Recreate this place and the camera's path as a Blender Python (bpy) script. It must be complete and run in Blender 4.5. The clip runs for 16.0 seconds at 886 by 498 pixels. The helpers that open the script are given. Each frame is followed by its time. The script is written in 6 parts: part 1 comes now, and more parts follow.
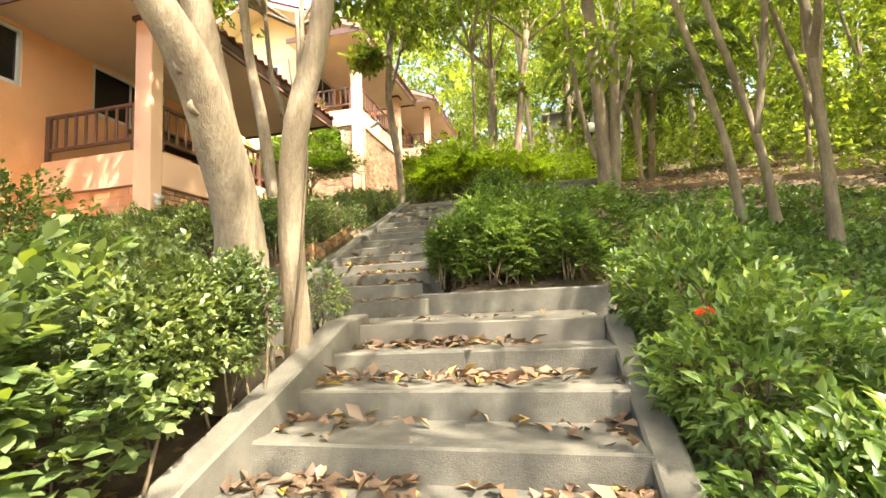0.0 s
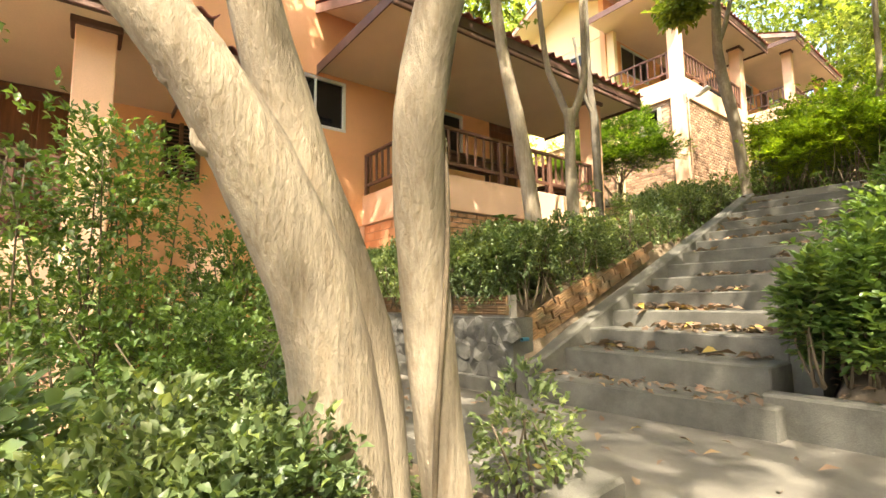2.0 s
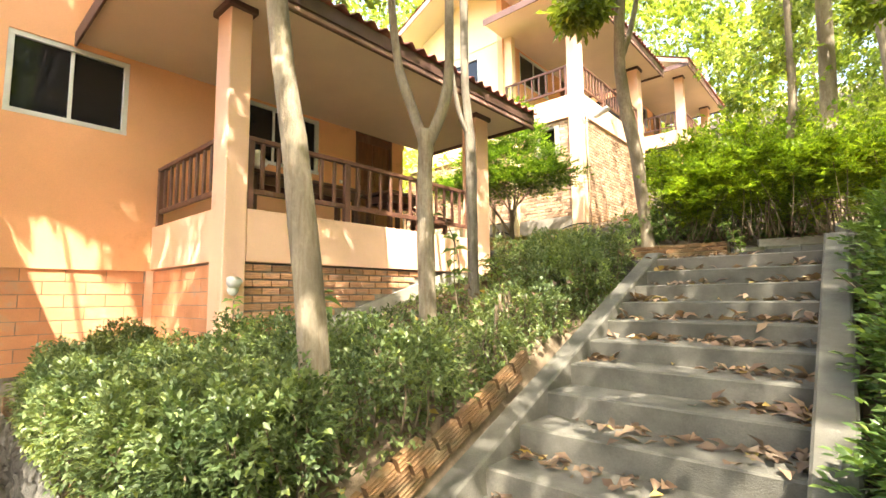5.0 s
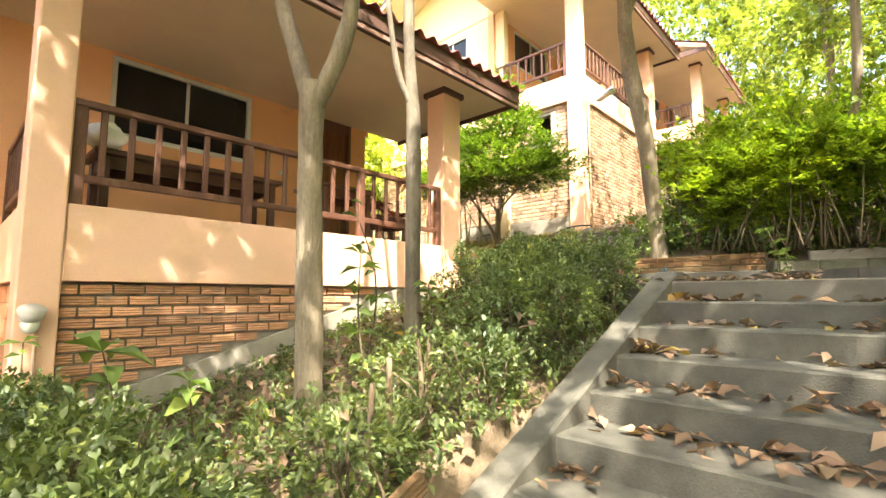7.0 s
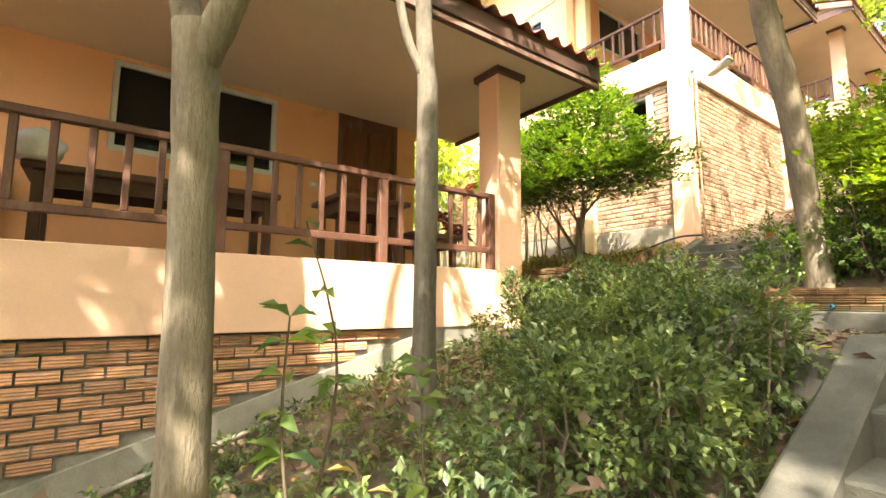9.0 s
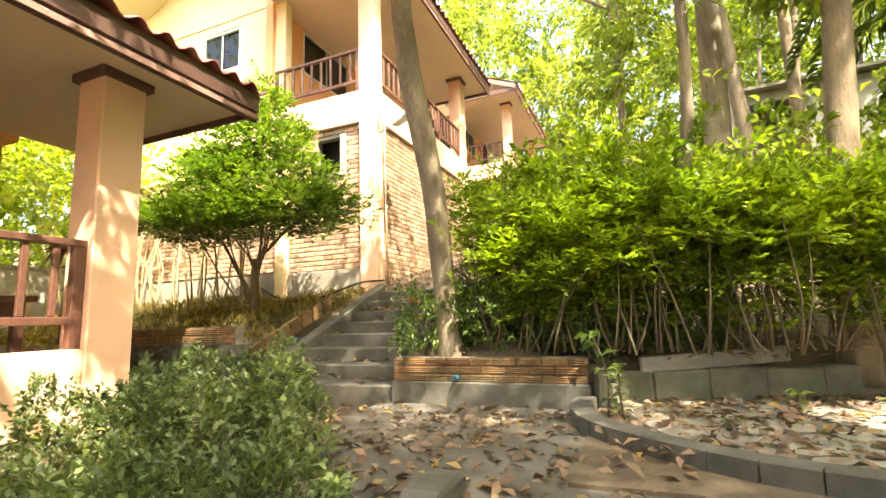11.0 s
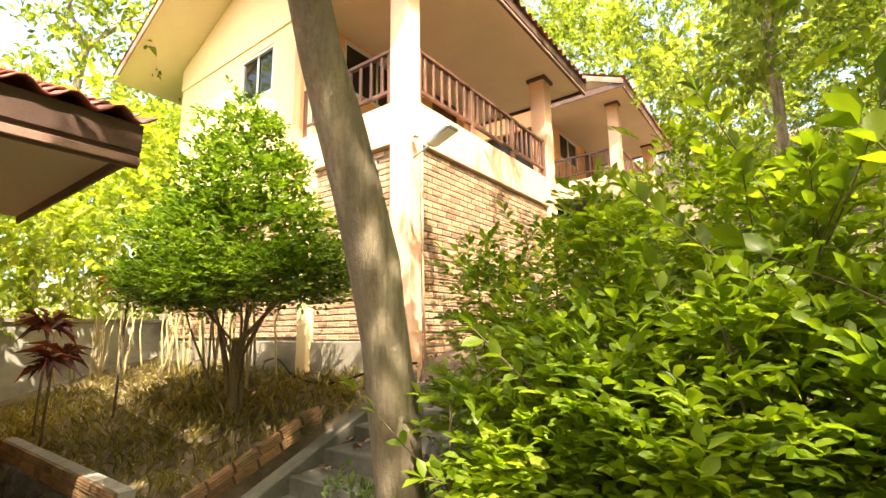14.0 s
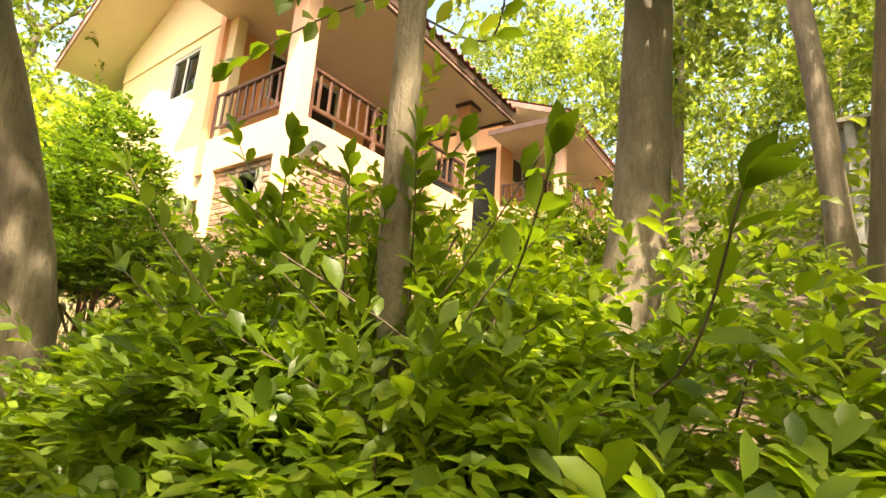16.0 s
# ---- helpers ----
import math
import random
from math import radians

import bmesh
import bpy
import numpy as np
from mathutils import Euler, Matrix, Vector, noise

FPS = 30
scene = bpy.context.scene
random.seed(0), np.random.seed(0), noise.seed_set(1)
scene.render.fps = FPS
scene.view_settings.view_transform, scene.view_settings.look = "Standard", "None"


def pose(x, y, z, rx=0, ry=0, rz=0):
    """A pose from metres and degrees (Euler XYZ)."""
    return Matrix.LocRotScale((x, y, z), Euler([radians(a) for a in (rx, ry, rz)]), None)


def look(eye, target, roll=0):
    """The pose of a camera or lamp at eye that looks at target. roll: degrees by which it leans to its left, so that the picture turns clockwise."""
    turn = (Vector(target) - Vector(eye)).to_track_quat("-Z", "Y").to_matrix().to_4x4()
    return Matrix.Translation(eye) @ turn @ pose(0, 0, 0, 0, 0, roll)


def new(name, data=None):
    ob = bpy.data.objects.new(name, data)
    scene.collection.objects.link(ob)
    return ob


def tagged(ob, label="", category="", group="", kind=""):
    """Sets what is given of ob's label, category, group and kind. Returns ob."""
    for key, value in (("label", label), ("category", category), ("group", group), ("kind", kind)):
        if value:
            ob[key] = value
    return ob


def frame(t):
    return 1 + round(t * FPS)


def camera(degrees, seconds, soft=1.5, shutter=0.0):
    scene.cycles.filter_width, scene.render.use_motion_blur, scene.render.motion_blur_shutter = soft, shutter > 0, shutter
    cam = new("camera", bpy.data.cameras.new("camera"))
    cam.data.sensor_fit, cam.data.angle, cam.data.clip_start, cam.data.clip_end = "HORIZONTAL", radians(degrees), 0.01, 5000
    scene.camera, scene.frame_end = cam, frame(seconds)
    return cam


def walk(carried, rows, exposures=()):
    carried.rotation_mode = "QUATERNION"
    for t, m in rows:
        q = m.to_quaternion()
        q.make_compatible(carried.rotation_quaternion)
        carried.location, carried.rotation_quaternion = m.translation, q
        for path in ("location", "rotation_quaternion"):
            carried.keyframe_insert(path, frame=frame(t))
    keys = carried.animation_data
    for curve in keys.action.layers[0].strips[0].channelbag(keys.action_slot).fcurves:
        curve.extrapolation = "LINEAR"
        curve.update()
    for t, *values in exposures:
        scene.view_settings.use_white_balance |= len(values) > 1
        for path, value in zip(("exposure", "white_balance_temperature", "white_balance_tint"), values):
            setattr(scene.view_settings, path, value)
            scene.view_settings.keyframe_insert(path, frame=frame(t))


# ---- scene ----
cam = camera(86.8, 16.0)
PATH = [
    (0, (-0.233, 0.319, 1.373), (-0.681, 2.257, 1.581), -2.7),
    (0.5, (-0.328, 0.742, 1.599), (-1.348, 2.451, 1.791), -1.3),
    (1, (-0.526, 1.051, 1.684), (-1.998, 2.390, 1.884), 0.1),
    (1.5, (-0.643, 1.542, 1.941), (-2.242, 2.726, 2.152), -0.8),
    (2, (-0.598, 2.188, 2.013), (-2.172, 3.403, 2.224), -0.8),
    (2.5, (-0.63, 2.56, 2.242), (-2.177, 3.816, 2.405), -0.8),
    (3, (-0.875, 3.044, 2.397), (-2.37, 4.357, 2.593), -1.2),
    (3.5, (-0.963, 3.516, 2.437), (-2.393, 4.906, 2.587), -2.0),
    (4, (-1.065, 3.96, 2.773), (-2.42, 5.427, 2.878), -2.6),
    (4.5, (-1.326, 4.141, 2.83), (-2.632, 5.649, 2.967), -1.2),
    (5, (-1.516, 4.384, 3.068), (-2.835, 5.875, 3.27), -0.6),
    (5.2, (-1.575, 4.527, 3.061), (-2.899, 6.007, 3.307), -0.3),
    (7.3, (-2.259, 6.344, 3.386), (-3.624, 7.794, 3.568), 0.3),
    (7.5, (-2.406, 6.453, 3.393), (-3.839, 7.835, 3.584), 0.0),
    (8, (-2.611, 6.728, 3.513), (-4.190, 7.935, 3.735), 0.6),
    (8.2, (-2.662, 6.889, 3.554), (-4.278, 8.046, 3.778), 0.5),
    (10.3, (-2.82, 8.25, 4.042), (-4.158, 9.703, 4.355), -1.4),
    (10.5, (-2.783, 8.356, 4.108), (-3.958, 9.945, 4.419), -1.6),
    (11, (-2.553, 8.657, 4.212), (-3.306, 10.487, 4.5), -2.0),
    (11.5, (-2.446, 8.94, 4.264), (-2.973, 10.855, 4.502), -2.2),
    (12, (-2.381, 9.219, 4.375), (-2.75, 11.18, 4.51), -3.0),
    (12.5, (-2.349, 9.591, 4.489), (-2.783, 11.543, 4.516), -4.1),
    (13, (-2.572, 10.081, 4.67), (-3.235, 11.967, 4.728), -4.2),
    (13.5, (-2.69, 10.57, 4.94), (-3.635, 12.325, 5.125), -2.4),
    (14, (-2.776, 11.047, 5.211), (-3.944, 12.633, 5.558), -0.9),
    (14.5, (-2.77, 11.47, 5.275), (-4.08, 12.935, 5.688), 0.7),
    (15, (-2.552, 11.779, 5.295), (-3.886, 13.207, 5.722), 2.6),
    (15.5, (-1.649, 11.87, 5.344), (-2.975, 13.31, 5.754), 3.4),
    (16, (-1.222, 11.824, 5.225), (-2.363, 13.416, 5.628), 4.1),
]
walk(cam, [(t, look(eye, target, roll)) for t, eye, target, roll in PATH], [(0, 2.85, 7300, 9), (1.5, 2.6, 7300, 9), (3, 2.9, 7200, 9), (3.5, 3.05, 7100, 9), (5, 3.15, 7000, 9), (8, 3.05, 7000, 9), (11, 2.95, 7500, 9), (13, 3.1, 7900, 9), (13.5, 3.0, 7900, 9), (14, 2.6, 7900, 9), (15.5, 2.2, 8100, 9), (16, 2.3, 8100, 9)])

# ---- light ----
SUN_AZ, SUN_EL = radians(130), radians(54)      # compass bearing from +y towards +x
world = bpy.data.worlds.new("world")
scene.world = world
world.use_nodes = True
wn, wl = world.node_tree.nodes, world.node_tree.links
sky = wn.new("ShaderNodeTexSky")
sky.sky_type, sky.sun_disc = "NISHITA", False
sky.sun_elevation, sky.sun_rotation = SUN_EL, SUN_AZ
sky.air_density, sky.dust_density = 1.0, 5.0
wl.new(sky.outputs[0], wn["Background"].inputs[0])
wn["Background"].inputs[1].default_value = 0.15
sun_data = bpy.data.lights.new("sun", "SUN")
sun_data.energy, sun_data.angle, sun_data.color = 2.6, radians(0.6), (1.0, 0.93, 0.82)
sun = new("sun", sun_data)
sun_way = Vector((math.sin(SUN_AZ) * math.cos(SUN_EL), math.cos(SUN_AZ) * math.cos(SUN_EL), math.sin(SUN_EL)))
sun.matrix_world = look(sun_way * 60, (0, 0, 0))

# ---- materials ----
def mat(name, base, rough=0.8, metal=0.0, vary=0.25, scale=6.0, fine=60.0, bump=0.3, stain=None, stain_amount=0.0,
        stain_scale=1.5, island=0.0, coord="Object", stretch=(1, 1, 1)):
    """A surface with colour variation at two scales, stains and fine relief."""
    m = bpy.data.materials.new(name)
    m.use_nodes = True
    n, l = m.node_tree.nodes, m.node_tree.links
    b = n["Principled BSDF"]
    tc, mp = n.new("ShaderNodeNewGeometry"), n.new("ShaderNodeMapping")
    mp.inputs["Scale"].default_value = stretch
    l.new(tc.outputs["Position"], mp.inputs[0])

    def noise_tex(s, detail, rough_):
        t = n.new("ShaderNodeTexNoise")
        t.inputs["Scale"].default_value, t.inputs["Detail"].default_value, t.inputs["Roughness"].default_value = s, detail, rough_
        l.new(mp.outputs[0], t.inputs["Vector"])
        return t

    def mix(kind, a, c, f):
        x = n.new("ShaderNodeMix")
        x.data_type, x.blend_type = "RGBA", kind
        for socket, value in ((x.inputs["A"], a), (x.inputs["B"], c), (x.inputs["Factor"], f)):
            if hasattr(value, "is_output"):
                l.new(value, socket)
            else:
                socket.default_value = value
        return x.outputs["Result"]

    def ramp(src, lo, hi, c0, c1):
        r = n.new("ShaderNodeValToRGB")
        r.color_ramp.elements[0].position, r.color_ramp.elements[1].position = lo, hi
        r.color_ramp.elements[0].color, r.color_ramp.elements[1].color = (*c0, 1), (*c1, 1)
        l.new(src, r.inputs[0])
        return r.outputs[0]

    big, small = noise_tex(scale, 5, 0.6), noise_tex(fine, 4, 0.7)
    dark, light = [c * (1 - vary) for c in base], [min(1, c * (1 + vary)) for c in base]
    col = ramp(big.outputs[0], 0.3, 0.7, dark, light)
    g = 1 - vary * 0.8
    col = mix("MULTIPLY", col, ramp(small.outputs[0], 0.3, 0.7, (g, g, g), (1.1, 1.1, 1.1)), 0.8)
    if stain:
        st = noise_tex(stain_scale, 6, 0.65)
        col = mix("MIX", col, (*stain, 1), ramp(st.outputs[0], 0.62 - stain_amount * 0.3, 0.75, (0, 0, 0), (1, 1, 1)))
    if island:
        r = n.new("ShaderNodeObjectInfo").outputs["Random"] if coord == "Piece" else tc.outputs["Random Per Island"]
        col = mix("MULTIPLY", col, ramp(r, 0.0, 1.0, [1 - island] * 3, [1 + island * 0.5] * 3), 1.0)
    l.new(col, b.inputs["Base Color"])
    b.inputs["Roughness"].default_value, b.inputs["Metallic"].default_value = rough, metal
    if bump:
        bp = n.new("ShaderNodeBump")
        bp.inputs["Strength"].default_value, bp.inputs["Distance"].default_value = bump, 0.01
        l.new(small.outputs[0], bp.inputs["Height"])
        l.new(bp.outputs[0], b.inputs["Normal"])
    return m


def leaf_mat(name, dark, light, trans=0.4, gloss=0.45, tip=None):
    """Leaves: each one takes its own tone; light shines through them."""
    m = bpy.data.materials.new(name)
    m.use_nodes = True
    n, l = m.node_tree.nodes, m.node_tree.links
    b, out = n["Principled BSDF"], n["Material Output"]
    geo, r = n.new("ShaderNodeNewGeometry"), n.new("ShaderNodeValToRGB")
    els = r.color_ramp.elements
    els[0].color, els[1].color = (*dark, 1), (*light, 1)
    els[0].position, els[1].position = 0.0, 0.9
    if tip:
        e = els.new(0.97)
        e.color = (*tip, 1)
    l.new(geo.outputs["Random Per Island"], r.inputs[0])
    nz, mx = n.new("ShaderNodeTexNoise"), n.new("ShaderNodeMix")
    nz.inputs["Scale"].default_value, nz.inputs["Detail"].default_value = 1.6, 3
    l.new(geo.outputs["Position"], nz.inputs["Vector"])
    mx.data_type, mx.blend_type = "RGBA", "MULTIPLY"
    mx.inputs["Factor"].default_value = 0.7
    rr = n.new("ShaderNodeValToRGB")
    rr.color_ramp.elements[0].position, rr.color_ramp.elements[1].position = 0.35, 0.65
    rr.color_ramp.elements[0].color, rr.color_ramp.elements[1].color = (0.45, 0.52, 0.5, 1), (1.25, 1.16, 0.95, 1)
    l.new(nz.outputs[0], rr.inputs[0])
    l.new(r.outputs[0], mx.inputs["A"])
    l.new(rr.outputs[0], mx.inputs["B"])
    l.new(mx.outputs["Result"], b.inputs["Base Color"])
    b.inputs["Roughness"].default_value = gloss
    tr, ms = n.new("ShaderNodeBsdfTranslucent"), n.new("ShaderNodeMixShader")
    gm = n.new("ShaderNodeMix")
    gm.data_type, gm.blend_type = "RGBA", "MULTIPLY"
    gm.inputs["Factor"].default_value, gm.inputs["B"].default_value = 1.0, (1.5, 1.5, 0.6, 1)
    l.new(mx.outputs["Result"], gm.inputs["A"])
    l.new(gm.outputs["Result"], tr.inputs[0])
    ms.inputs[0].default_value = trans
    l.new(b.outputs[0], ms.inputs[1])
    l.new(tr.outputs[0], ms.inputs[2])
    l.new(ms.outputs[0], out.inputs[0])
    return m


def bark_mat(name, base, dark, patch):
    """Smooth tropical bark: blotches, fine upright fissures and pale peeled patches."""
    m = mat(name, base, 0.88, 0, 0.38, 5.0, 55.0, 0.9, patch, 0.55, 3.6, stretch=(1, 1, 0.45))
    n, l = m.node_tree.nodes, m.node_tree.links
    b = n["Principled BSDF"]
    geo, mp, t = n.new("ShaderNodeNewGeometry"), n.new("ShaderNodeMapping"), n.new("ShaderNodeTexNoise")
    mp.inputs["Scale"].default_value = (1, 1, 0.09)
    t.inputs["Scale"].default_value, t.inputs["Detail"].default_value, t.inputs["Distortion"].default_value = 42.0, 5, 0.6
    l.new(geo.outputs["Position"], mp.inputs[0])
    l.new(mp.outputs[0], t.inputs["Vector"])
    r, x = n.new("ShaderNodeValToRGB"), n.new("ShaderNodeMix")
    r.color_ramp.elements[0].position, r.color_ramp.elements[1].position = 0.36, 0.52
    r.color_ramp.elements[0].color, r.color_ramp.elements[1].color = (*[c / max(base) * 1.3 for c in dark], 1), (1, 1, 1, 1)
    x.data_type, x.blend_type = "RGBA", "MULTIPLY"
    x.inputs["Factor"].default_value = 0.33
    src = b.inputs["Base Color"].links[0].from_socket
    l.new(t.outputs[0], r.inputs[0])
    l.new(src, x.inputs["A"])
    l.new(r.outputs[0], x.inputs["B"])
    l.new(x.outputs["Result"], b.inputs["Base Color"])
    bp, old = n.new("ShaderNodeBump"), b.inputs["Normal"].links[0].from_socket
    bp.inputs["Strength"].default_value, bp.inputs["Distance"].default_value = 0.4, 0.015
    l.new(t.outputs[0], bp.inputs["Height"])
    l.new(old, bp.inputs["Normal"])
    l.new(bp.outputs[0], b.inputs["Normal"])
    return m


ORANGE = mat("orange_render", (0.80, 0.42, 0.22), 0.85, 0, 0.06, 0.8, 90, 0.15, (0.62, 0.30, 0.15), 0.05, 0.9)
PEACH = mat("peach_render", (0.84, 0.53, 0.365), 0.8, 0, 0.05, 0.9, 90, 0.15, (0.66, 0.40, 0.26), 0.06, 1.2)
# orange render turned pale yellow: strong sun is put into the colour
ORANGE_LIT = mat("orange_render_lit", (0.85, 0.68, 0.40), 0.85, 0, 0.05, 0.8, 90, 0.15)
SOFFIT = mat("soffit_board", (0.74, 0.62, 0.47), 0.75, 0, 0.05, 1.2, 60, 0.08)
FASCIA = mat("fascia_brown", (0.105, 0.055, 0.042), 0.55, 0, 0.25, 3, 50, 0.15)
FASCIA_PAINT = mat("fascia_pale_worn", (0.34, 0.20, 0.16), 0.6, 0, 0.3, 3, 50, 0.15)
TILE = mat("clay_roof_tile", (0.36, 0.10, 0.075), 0.6, 0, 0.3, 4, 40, 0.3, (0.42, 0.30, 0.24), 0.25, 3, island=0.35)
WOOD = mat("dark_red_wood", (0.145, 0.064, 0.042), 0.5, 0, 0.3, 5, 80, 0.25, (0.20, 0.14, 0.11), 0.2, 5, stretch=(1, 1, 0.3))
DOORWOOD = mat("door_wood", (0.17, 0.06, 0.025), 0.4, 0, 0.35, 6, 90, 0.2, stretch=(3, 3, 0.35))
TABLEWOOD = mat("table_wood", (0.10, 0.045, 0.03), 0.45, 0, 0.3, 6, 80, 0.2)
BRICK = mat("grooved_brick", (0.62, 0.33, 0.19), 0.9, 0, 0.22, 9, 120, 0.4, (0.30, 0.25, 0.20), 0.3, 4, island=0.4, coord="Piece", stretch=(1, 1, 4))
BRICK_FAR = mat("grooved_brick_joined", (0.56, 0.36, 0.24), 0.9, 0, 0.22, 9, 120, 0.4, (0.30, 0.25, 0.20), 0.3, 4, island=0.4, stretch=(1, 1, 4))
BLOCK = mat("painted_block", (0.66, 0.31, 0.16), 0.85, 0, 0.10, 3, 90, 0.3, (0.55, 0.36, 0.24), 0.15, 3, island=0.12, coord="Piece")
BRICK_OLD = mat("old_mossy_brick", (0.25, 0.135, 0.06), 0.95, 0, 0.35, 7, 90, 0.6, (0.10, 0.095, 0.05), 0.55, 2.5, island=0.4, coord="Piece", stretch=(1, 1, 3))
MORTAR = mat("mortar", (0.27, 0.245, 0.205), 0.95, 0, 0.25, 12, 90, 0.5, (0.12, 0.115, 0.10), 0.3, 2.5)
CONCRETE = mat("weathered_concrete", (0.140, 0.132, 0.108), 0.92, 0, 0.34, 3.5, 110, 0.6, (0.055, 0.054, 0.044), 0.6, 1.6)
PLINTH = mat("plinth_render", (0.33, 0.30, 0.25), 0.9, 0, 0.2, 3, 90, 0.4, (0.13, 0.13, 0.10), 0.4, 1.8)
PATH_CONC = mat("path_concrete", (0.165, 0.15, 0.122), 0.9, 0, 0.30, 2.5, 110, 0.6, (0.09, 0.083, 0.068), 0.5, 1.3)
STONE = mat("wall_stone", (0.105, 0.10, 0.085), 0.9, 0, 0.45, 7, 60, 1.0, (0.24, 0.22, 0.18), 0.12, 4, island=0.22)
PAVER = mat("grass_paver", (0.30, 0.275, 0.23), 0.9, 0, 0.25, 5, 100, 0.5, (0.17, 0.16, 0.125), 0.35, 3, island=0.25, coord="Piece")
MOSSY = mat("mossy_concrete", (0.17, 0.16, 0.12), 0.95, 0, 0.3, 5, 100, 0.6, (0.06, 0.085, 0.03), 0.6, 2.0)
PLANK = mat("grey_plank", (0.30, 0.27, 0.23), 0.85, 0, 0.25, 4, 90, 0.4, stretch=(0.3, 3, 3))
SOIL = mat("litter_soil", (0.15, 0.11, 0.07), 0.95, 0, 0.45, 2.2, 45, 0.9, (0.20, 0.145, 0.095), 0.5, 5)
GLASS = mat("dark_glass", (0.012, 0.014, 0.016), 0.04, 0, 0.0, 1, 1, 0)
ALU = mat("window_frame_alu", (0.66, 0.68, 0.66), 0.4, 0.2, 0.08, 4, 60, 0.05)
# near-black colour that stands in for the darkness of unlit rooms
ROOM_SHADE = mat("dark_room", (0.02, 0.018, 0.016), 0.9, 0, 0.2, 3, 30, 0.1)
WHITE = mat("white_cloth", (0.84, 0.83, 0.80), 0.8, 0, 0.08, 8, 60, 0.3)
PLASTIC = mat("grey_plastic", (0.60, 0.58, 0.54), 0.5, 0, 0.08, 8, 60, 0.1)
PIPE = mat("pipe_peach", (0.60, 0.40, 0.28), 0.5, 0, 0.08, 8, 60, 0.1)
BLACK = mat("black_metal", (0.02, 0.02, 0.02), 0.45, 0.3, 0.2, 8, 60, 0.1)
STEEL = mat("lamp_steel", (0.45, 0.47, 0.48), 0.35, 0.7, 0.1, 8, 60, 0.05)
RUBBER = mat("black_cable", (0.018, 0.018, 0.018), 0.6, 0, 0.2, 8, 60, 0.1)
BLUE = mat("blue_pipe", (0.02, 0.12, 0.20), 0.4, 0, 0.1, 8, 60, 0.05)
GLOBE = mat("lamp_globe_glass", (0.80, 0.80, 0.77), 0.25, 0, 0.03, 8, 60, 0.0)
BLOCKWALL = mat("grey_garden_wall", (0.36, 0.35, 0.32), 0.9, 0, 0.2, 2, 60, 0.4, (0.14, 0.14, 0.12), 0.4, 1.2)
BARK = bark_mat("pale_bark", (0.29, 0.24, 0.17), (0.12, 0.09, 0.055), (0.165, 0.13, 0.088))
BARK_BROWN = bark_mat("brown_bark", (0.26, 0.20, 0.13), (0.13, 0.1, 0.06), (0.19, 0.15, 0.10))
BARK_GREY = bark_mat("grey_rough_bark", (0.17, 0.145, 0.11), (0.07, 0.055, 0.04), (0.30, 0.27, 0.21))
TWIG = mat("twig", (0.14, 0.105, 0.065), 0.9, 0, 0.3, 6, 60, 0.3)
CANE = mat("bamboo_cane", (0.42, 0.36, 0.20), 0.6, 0, 0.25, 6, 40, 0.2)
HEDGE = leaf_mat("hedge_leaf", (0.075, 0.122, 0.045), (0.21, 0.265, 0.12), 0.33, 0.40, (0.30, 0.36, 0.11))
BIGLEAF = leaf_mat("broad_leaf", (0.08, 0.145, 0.040), (0.20, 0.30, 0.095), 0.36, 0.38, (0.30, 0.38, 0.10))
SAGE = leaf_mat("sage_broad_leaf", (0.115, 0.185, 0.075), (0.265, 0.345, 0.165), 0.34, 0.36, (0.34, 0.43, 0.09))
BUSH = leaf_mat("bright_bush_leaf", (0.115, 0.195, 0.022), (0.31, 0.42, 0.050), 0.52, 0.38, (0.42, 0.50, 0.08))
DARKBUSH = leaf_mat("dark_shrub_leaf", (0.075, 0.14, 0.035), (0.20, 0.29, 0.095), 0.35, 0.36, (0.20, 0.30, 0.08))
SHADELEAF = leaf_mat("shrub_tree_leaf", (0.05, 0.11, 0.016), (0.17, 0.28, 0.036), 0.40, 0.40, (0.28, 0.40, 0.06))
CROWN = leaf_mat("crown_leaf", (0.10, 0.15, 0.028), (0.26, 0.33, 0.065), 0.48, 0.45, (0.26, 0.32, 0.07))
FARCROWN = leaf_mat("far_crown_leaf", (0.12, 0.18, 0.040), (0.33, 0.40, 0.10), 0.52, 0.5, (0.36, 0.42, 0.12))
BAMBOO = leaf_mat("bamboo_leaf", (0.20, 0.29, 0.04), (0.44, 0.52, 0.11), 0.55, 0.5, (0.42, 0.46, 0.13))
COVER = leaf_mat("ground_cover_leaf", (0.08, 0.16, 0.05), (0.19, 0.29, 0.09), 0.35, 0.45)
DRY = leaf_mat("dry_leaf", (0.13, 0.075, 0.05), (0.30, 0.20, 0.14), 0.10, 0.65, (0.48, 0.33, 0.08))
GRASSY = leaf_mat("dry_grass", (0.16, 0.14, 0.05), (0.38, 0.34, 0.15), 0.4, 0.6)
REDLEAF = leaf_mat("cordyline_leaf", (0.07, 0.015, 0.02), (0.22, 0.05, 0.035), 0.3, 0.4)
PALM = leaf_mat("palm_leaf", (0.09, 0.15, 0.045), (0.20, 0.27, 0.09), 0.35, 0.4)
FLOWER = leaf_mat("ixora_flower", (0.70, 0.06, 0.03), (0.85, 0.16, 0.08), 0.3, 0.5)
MOSS = leaf_mat("paver_grass", (0.10, 0.16, 0.03), (0.26, 0.32, 0.08), 0.3, 0.6)

# ---- building helpers ----
rng = np.random.default_rng(7)


def thing(name, at=(0, 0, 0), label="", category="", group="", kind=""):
    ob = new(name)
    ob.empty_display_size = 0.1
    ob.location = at
    return tagged(ob, label, category, group, kind)


